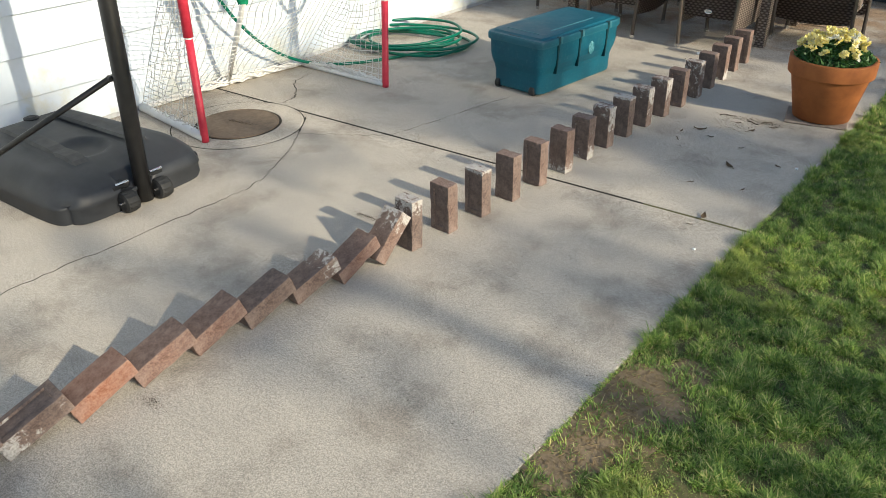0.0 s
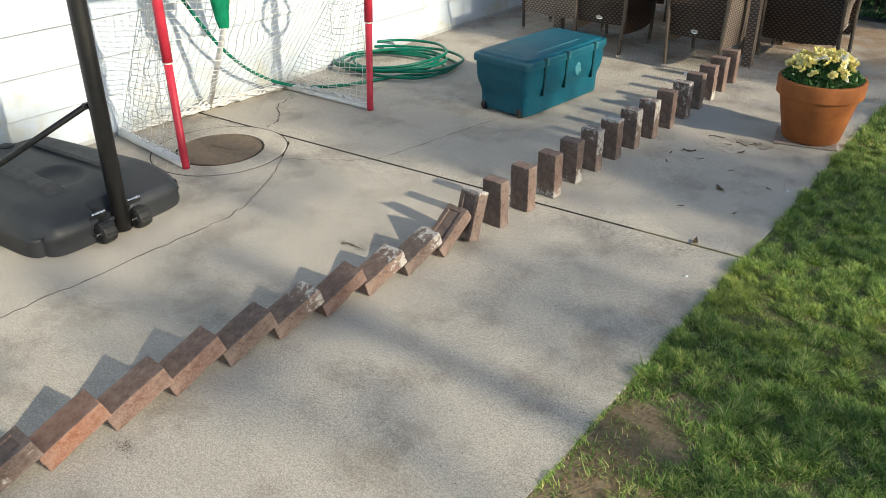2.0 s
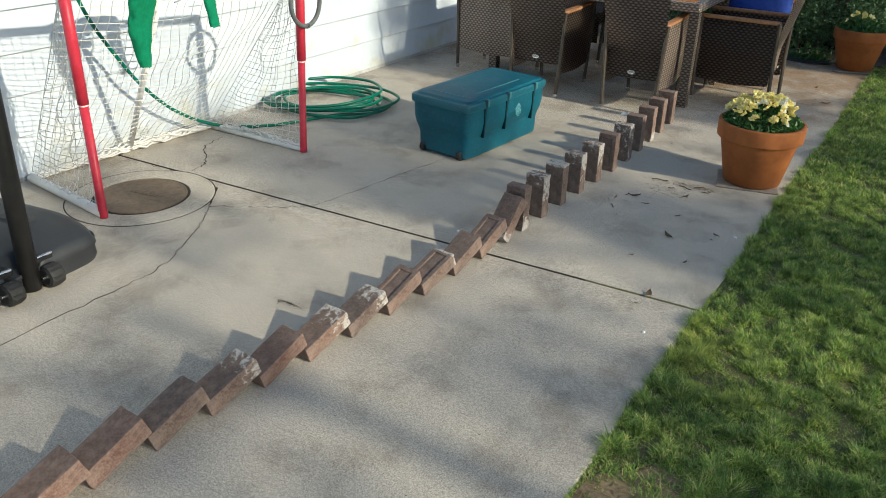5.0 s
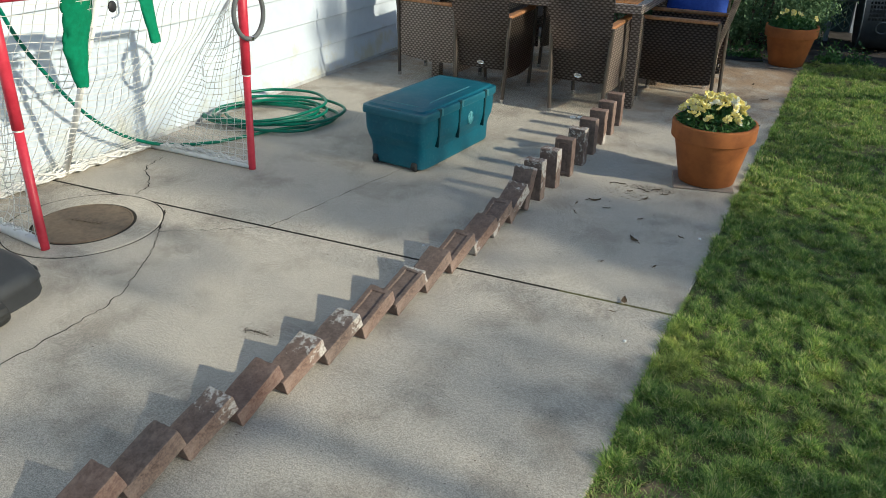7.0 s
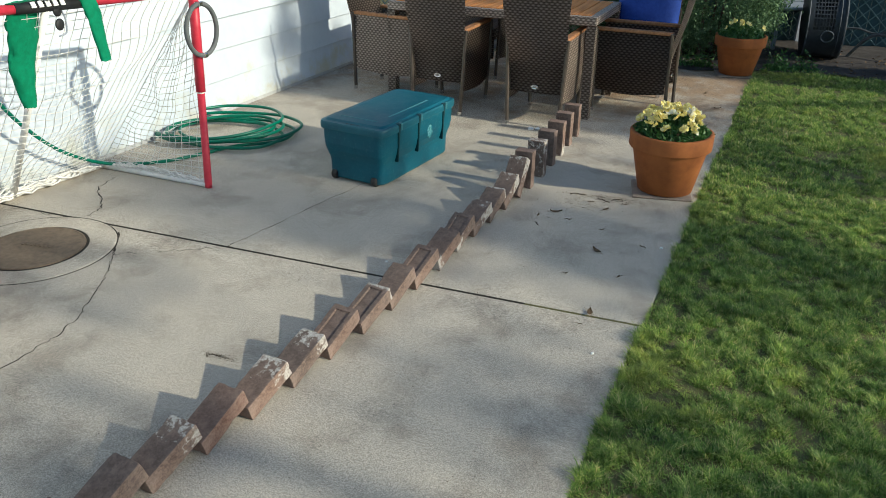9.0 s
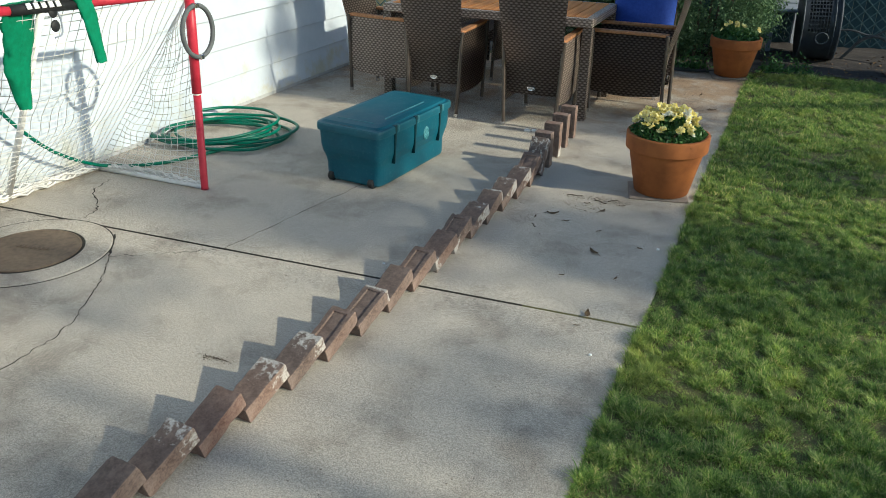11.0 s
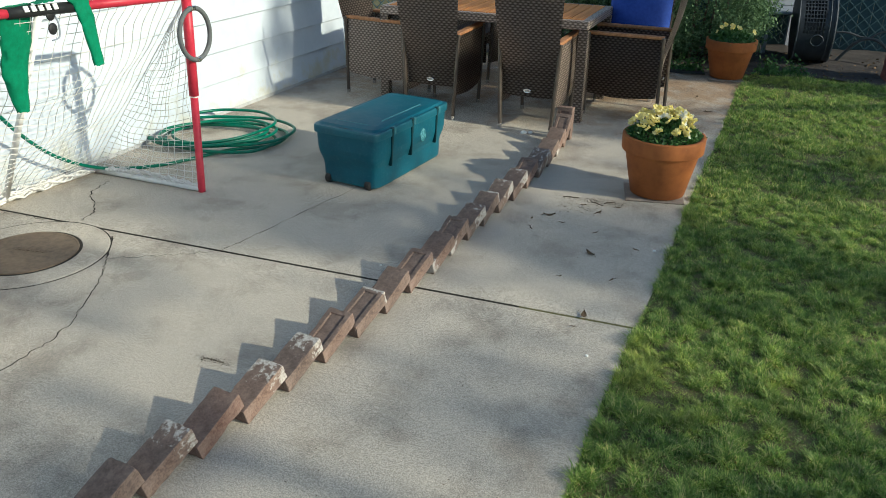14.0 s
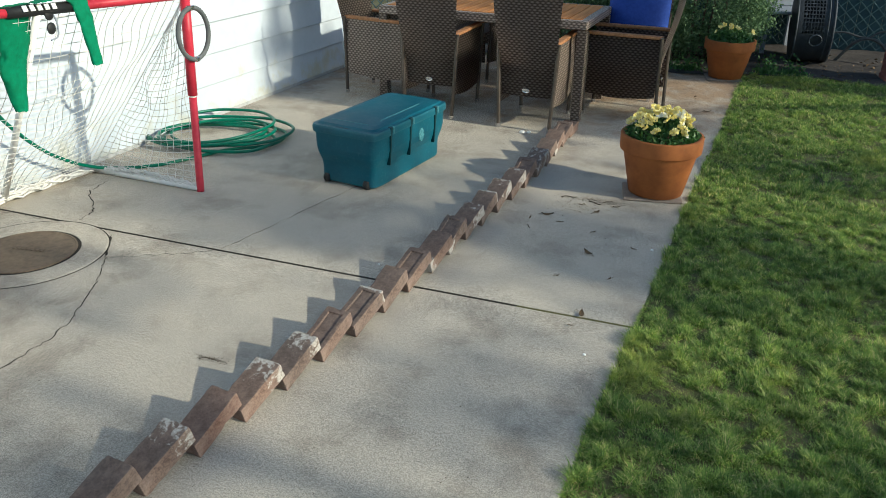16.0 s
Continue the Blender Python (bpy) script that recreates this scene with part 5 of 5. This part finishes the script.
SUN_GAPS += ((0.35, 2.25, 0), (0.4, 2.6, 0), (0.65, 2.5, 0), (0.65, 2.2, 0)) + tuple((0.5 + 0.45 * i, 2.9 + 0.42 * j, 0) for i in range(4) for j in range(4))
SUN_GAPS += ((0.14, 1.1, 0), (0.33, 1.18, 0), (0.02, 0.19, 0), (0.22, 0.2, 0), (0.86, 1.5, 0), (0.94, 1.22, 0), (0.68, 0.34, 0), (-2.94, 3.0, 0.5), (-2.93, 3.2, 0.45), (-1.55, -1.0, 0), (-0.16, -0.46, 0), (-0.63, -1.68, 0), (-1.77, -1.93, 0), (-1.82, 0.91, 0.0), (-1.44, 0.78, 0.0), (-1.71, -0.33, 0.0))
# spots to shade: extra unseen leaf clumps are placed sunward of each
SHADE = ((-1.75, 0.45, 0), (-2.05, 0.6, 0), (-2.15, 1.0, 0), (-1.45, 0.62, 0), (-1.85, 1.5, 0), (-0.43, 1.47, 0), (-0.25, -0.62, 0), (-2.7, -1.2, 0.2), (-2.6, -1.4, 0.2), (-1.3, -1.45, 0), (-0.4, 1.02, 0), (-0.28, 0.55, 0), (0.8, -0.8, 0), (-2.41, 0.54, 0.0), (-2.14, 0.42, 0.0), (-1.88, 0.43, 0.0),
         (0.3, 2.03, 0), (0.9, 2.2, 0), (0.22, 0.74, 0), (0.62, 0.75, 0), (-2.96, 2.6, 0.25), (-2.96, 2.68, 0.5))


def in_gap(p, reach):
    """whether a clump at p would shade one of the spots that the sun reaches"""
    for g in SUN_GAPS:
        d = Vector(p) - Vector(g)
        if (d - SUN_FROM * d.dot(SUN_FROM)).length < reach:
            return True
    return False


def build_tree(x, y, height, crown_r, crown_z, n, seed, reach=1.9, lean=0.0):
    rng = np.random.default_rng(seed)
    g = thing("tree", pose(x, y, -0.04), "broad leafy tree standing across the lawn", "tree", "garden trees")
    bm = bmesh.new()
    tube(bm, curve_pts([(0, 0, 0), (0.05, 0.02 + lean * 0.6, height * 0.25), (-0.05, 0.06 + lean, height * 0.5), (0.02, lean * 0.5, height * 0.85)], 5), [0.2 - 0.0106 * i for i in range(16)], 14)
    part("trunk", bm, BARK, g)
    hubs = []
    while len(hubs) < 54:
        i = len(hubs)
        d = rng.normal(0, 1, 3)
        d /= np.linalg.norm(d)
        p = d * crown_r * rng.uniform(0.35, 1.0)
        p[2] = p[2] * 0.75 + crown_z
        if in_gap(p + np.array([x, y, 0]), 0.36):
            hubs.append(p * 0 + np.array([0, 0, height * 0.8]))
            continue
        hubs.append(p)
        if i < 14:
            bm = bmesh.new()
            b = Vector((0, 0.03 + lean * 0.95, height * rng.uniform(0.35, 0.6)))
            tube(bm, [b, b.lerp(Vector(p), 0.5) + Vector((0, 0, 0.2)), Vector(p)], [0.07, 0.04, 0.012], 8)
            part("limb", bm, BARK, g)
    # clumps added out of view, only to cast the listed shade
    for g0 in SHADE:
        far = (x - g0[0]) / SUN_FROM.x
        q = Vector(g0) + SUN_FROM * far
        if abs(q.y - y) < reach:
            hubs.append(np.array([q.x - x, q.y - y, q.z + 0.04]))
    hubs = np.array(hubs)
    hubs = hubs[np.abs(hubs[:, :2]).sum(1) > 1e-6]
    pts = np.repeat(hubs, n // 60, axis=0)
    pts = pts + rng.normal(0, 0.175, pts.shape)
    v, f = leaf_cloud(rng, pts, 0.075)
    raw("crown", v, f, TREE_LEAF, g)


build_tree(9.5, -2.05, 6.0, 2.2, 4.0, 7200, 21, 2.4)
build_tree(8.5, 2.72, 6.2, 2.1, 4.4, 7200, 22, lean=0.95)
build_tree(11.5, 8.85, 7.0, 2.6, 4.4, 7200, 23)


# ---------------------------------------------------------------- debris on the patio
def build_debris():
    rng = random.Random(12)
    for x, y, s, a in ((-0.55, 0.93, 0.03, 20), (-0.28, 0.565, 0.028, 140), (-0.2, 0.015, 0.026, 100), (-0.47, 0.86, 0.014, 10), (-0.33, 1.05, 0.02, 60), (-0.42, 1.12, 0.014, 200), (-0.25, 1.15, 0.016, 20),
                       (-0.15, 0.35, 0.012, 70), (-0.36, 0.3, 0.011, 33), (-0.1, 0.68, 0.013, 160), (-0.22, -0.08, 0.01, 10), (-0.62, 0.86, 0.012, 90), (0.06, 3.2, 0.025, 15), (-0.05, 3.6, 0.02, 80), (-0.3, 0.8, 0.012, 45)):
        bm = bmesh.new()
        n = 6
        l = [bm.verts.new((s * (2 * i / n - 1), s * 0.42 * math.sin(math.pi * i / n) + 0.0003, 0.003 + 0.35 * s * (2 * i / n - 1) ** 2)) for i in range(n + 1)]
        m = [bm.verts.new((s * (2 * i / n - 1), 0, 0.002 + 0.2 * s * (2 * i / n - 1) ** 2)) for i in range(n + 1)]
        r = [bm.verts.new((s * (2 * i / n - 1), -s * 0.42 * math.sin(math.pi * i / n) - 0.0003, 0.003 + 0.45 * s * (2 * i / n - 1) ** 2)) for i in range(n + 1)]
        for i in range(n):
            bm.faces.new((l[i], m[i], m[i + 1], l[i + 1]))
            bm.faces.new((m[i], r[i], r[i + 1], m[i + 1]))
        tube(bm, [(-s, 0, 0.004), (-s * 1.5, 0.1 * s, 0.004)], 0.0012, 4)
        ob = part("fallen_leaf", bm, DEAD_LEAF, at=pose(x, y, 0, 0, 0, a))
        tagged(ob, "curled dry brown leaf lying on concrete", "leaf", "dry leaves on the patio")
    for x, y, s in ((-0.136, -0.26, 0.007), (-1.088, 0.122, 0.006), (-0.02, 0.7, 0.008), (-1.02, 2.2, 0.02), (-0.98, 2.22, 0.016)):
        bm = bmesh.new()
        bmesh.ops.create_icosphere(bm, subdivisions=2, radius=s)
        for v in bm.verts:
            v.co.z = max(0, v.co.z * 0.6 + s * 0.3)
            v.co += Vector((noise.noise(v.co * 200), noise.noise(v.co * 200 + Vector((5, 0, 0))), 0)) * s * 0.3
        ob = part("white_chip", bm, WHITE_BIT, at=pose(x, y, 0))
        tagged(ob, "tiny white chip lying on concrete", "chip", "white chips on the patio")
    for i, (x, y, a, l) in enumerate(((-0.5, 1.2, 10, 0.04), (-0.36, 1.16, -25, 0.035), (-0.3, 1.2, 40, 0.03), (-0.6, 0.75, -60, 0.02), (0.34, 4.5, -30, 0.16), (0.45, 4.52, 10, 0.12))):
        bm = bmesh.new()
        tube(bm, curve_pts([(-l, 0, 0.003), (-l * 0.3, l * 0.15, 0.005), (l * 0.4, -l * 0.05, 0.004), (l, l * 0.2, 0.003)], 5), [0.0022] * 15 + [0.001], 5)
        tagged(part("twig", bm, BARK, at=pose(x, y, 0.0, 0, 0, a)), "thin dry brown twig on concrete", "twig", "twigs on the patio")
    g = np.random.default_rng(4)
    n = 700
    y = g.uniform(-1.6, 2.6, n)
    pts = np.stack([np.where(g.uniform(0, 1, n) < 0.5, g.uniform(-0.75, -0.02, n), g.uniform(-2.3, 0, n)), y, np.full(n, 0.002)], 1)
    v, f = leaf_cloud(g, pts, 0.0035, 0.97)
    v[:, 2] = np.abs(v[:, 2]) * 0.6 + 0.0006
    for x0, y0, k, sx, sy, size in ((-1.327, -0.751, 130, 0.035, 0.008, 0.004), (-1.08, -1.97, 130, 0.02, 0.01, 0.0024), (-0.36, 1.2, 260, 0.1, 0.02, 0.0055), (-0.45, 1.08, 120, 0.07, 0.04, 0.0055), (-0.15, 3.3, 70, 0.1, 0.15, 0.0055)):
        w, q = leaf_cloud(g, np.stack([g.normal(x0, sx, k), g.normal(y0, sy, k), np.full(k, 0.001)], 1), size, 0.96)
        w[:, 2] = np.abs(w[:, 2]) * 0.4 + 0.0006
        v, f = np.concatenate([v, w]), np.concatenate([f, q + len(v)])
    tagged(raw("crumbs", v, f, CRUMB), "scattered dark crumbs and seeds on concrete", "debris", kind="stuff")


build_debris()


# ---------------------------------------------------------------- the lawn
def build_lawn():
    rng = np.random.default_rng(8)

    lattice = rng.uniform(0, 1, (128, 128))

    def lumps(x, y, scale):
        """smooth value noise over the lawn"""
        u, w = x * scale + 40, y * scale + 40
        i, j = np.floor(u).astype(int), np.floor(w).astype(int)
        a, b = u - i, w - j
        a, b = a * a * (3 - 2 * a), b * b * (3 - 2 * b)
        g = lambda p, q: lattice[p % 128, q % 128]
        return (g(i, j) * (1 - a) + g(i + 1, j) * a) * (1 - b) + (g(i, j + 1) * (1 - a) + g(i + 1, j + 1) * a) * b

    def blades(n, x0, x1, y0, y1, hmin, hmax, width):
        x, y = rng.uniform(x0, x1, n), rng.uniform(y0, y1, n)
        edge = 0.06 * y + 0.005 * np.sin(y * 3.1) + 0.003 * np.sin(y * 13.7 + 1)
        tuft = 0.7 * (lumps(x, y, 5.0) - 0.5) + 0.8 * (lumps(x + 9, y, 17.0) - 0.5) + 0.9 * (lumps(x, y + 9, 39.0) - 0.5)
        keep = (x > edge + 0.008 * rng.uniform(-1, 1, n)) & (rng.uniform(0, 1, n) < 1.0 + 0.4 * tuft)
        bare = np.hypot((x - 0.02 - 0.3 * (y + 1.28)) / 0.13, (y + 1.28) / 0.3)
        keep &= rng.uniform(0, 1, n) < np.clip((bare - 0.55) * 0.9, 0.14, 1)
        keep &= y < 4.62 + 0.1 * np.sin(x * 3.1) + 0.06 * rng.uniform(-1, 1, n)
        x, y, tuft = x[keep], y[keep], tuft[keep]
        n = len(x)
        clump = 1.5 * (lumps(x + 9, y, 17.0) - 0.5) + 0.9 * (lumps(x, y + 9, 39.0) - 0.5) + 0.5 * (lumps(x, y, 5.0) - 0.5)
        h = rng.uniform(hmin, hmax, n) * np.clip(0.95 + 1.0 * clump, 0.4, 2.2)
        a = rng.uniform(0, 2 * np.pi, n)
        lean = rng.uniform(0.2, 1.4, n) * h
        lx = lean * np.cos(a) - 0.002
        ly = lean * np.sin(a)
        wx, wy = -np.sin(a) * width, np.cos(a) * width
        z0 = np.full(n, -0.012)
        base = np.stack([x, y, z0], 1)
        side = np.stack([wx, wy, np.zeros(n)], 1)
        mid = base + np.stack([lx * 0.35, ly * 0.35, h * 0.62], 1)
        tip = base + np.stack([lx, ly, h], 1)
        v = np.stack([base - side, base + side, mid + side * 0.8, mid - side * 0.8, tip], 1).reshape(-1, 3)
        i = np.arange(n)[:, None] * 5
        f = np.concatenate([i + np.array([[0, 1, 2]]), i + np.array([[0, 2, 3]]), i + np.array([[3, 2, 4]])], 0)
        return v, f

    parts = [blades(430000, -0.15, 1.15, -2.0, 1.5, 0.013, 0.028, 0.0017), blades(170000, -0.05, 1.5, 1.5, 4.8, 0.012, 0.03, 0.0022), blades(24000, 1.15, 1.9, -2.2, 1.5, 0.02, 0.04, 0.003), blades(24000, 1.5, 2.8, 1.5, 4.8, 0.02, 0.044, 0.004),
             blades(40000, 1.9, 5.0, -2.5, 4.8, 0.038, 0.06, 0.006), blades(40000, -0.5, 9.0, -7.5, -2.0, 0.04, 0.06, 0.008), blades(30000, 5.0, 9.0, -2.5, 4.8, 0.04, 0.06, 0.01)]
    yy = rng.uniform(-2.2, 4.5, 7000)
    yy = yy[rng.uniform(0, 1, 7000) < 0.7 + 0.4 * np.sin(yy * 11 + 2 * np.sin(yy * 3)) * np.sin(yy * 27)]
    n = len(yy)
    xx = 0.06 * yy + 0.005 * np.sin(yy * 3.1) + 0.004 + 0.01 * rng.uniform(0, 1, n)
    h = rng.uniform(0.009, 0.021, n) * (1 + 0.5 * np.sin(yy * 7) * np.sin(yy * 17))
    out = rng.uniform(0.1, 1.1, n) * h
    b0 = np.stack([xx, yy, np.full(n, -0.012)], 1)
    sd = np.stack([np.zeros(n), np.full(n, 0.0022), np.zeros(n)], 1)
    md = b0 + np.stack([-out * 0.3, rng.uniform(-0.3, 0.3, n) * h, h * 0.7], 1)
    tp = b0 + np.stack([-out, rng.uniform(-0.7, 0.7, n) * h, h * 0.85], 1)
    v = np.stack([b0 - sd, b0 + sd, md + sd * 0.8, md - sd * 0.8, tp], 1).reshape(-1, 3)
    i = np.arange(n)[:, None] * 5
    parts.append((v, np.concatenate([i + np.array([[0, 1, 2]]), i + np.array([[0, 2, 3]]), i + np.array([[3, 2, 4]])], 0)))
    vs, fs, o = [], [], 0
    for v, f in parts:
        vs.append(v)
        fs.append(f + o)
        o += len(v)
    tagged(raw("lawn_grass", np.concatenate(vs), np.concatenate(fs), GRASS), "uneven green lawn with tufts and thin patches", "grass", kind="stuff")
    n = 5200
    x, y = rng.uniform(-0.1, 1.6, n), rng.uniform(-2.0, 4.6, n)
    sel = x > 0.06 * y + 0.01
    k = n // 3
    x[:k], y[:k] = rng.normal(0.02, 0.09, k), rng.normal(-1.28, 0.2, k)
    sel = (x > 0.06 * y + 0.005)
    v, f = leaf_cloud(rng, np.stack([x[sel], y[sel], np.full(sel.sum(), 0.0015)], 1), 0.014, 0.9, width=0.07)
    tagged(raw("straw", v, f, STRAW), "dry straw thatch lying in a lawn", "grass", kind="stuff")


build_lawn()


def motions():
    topple()


motions()
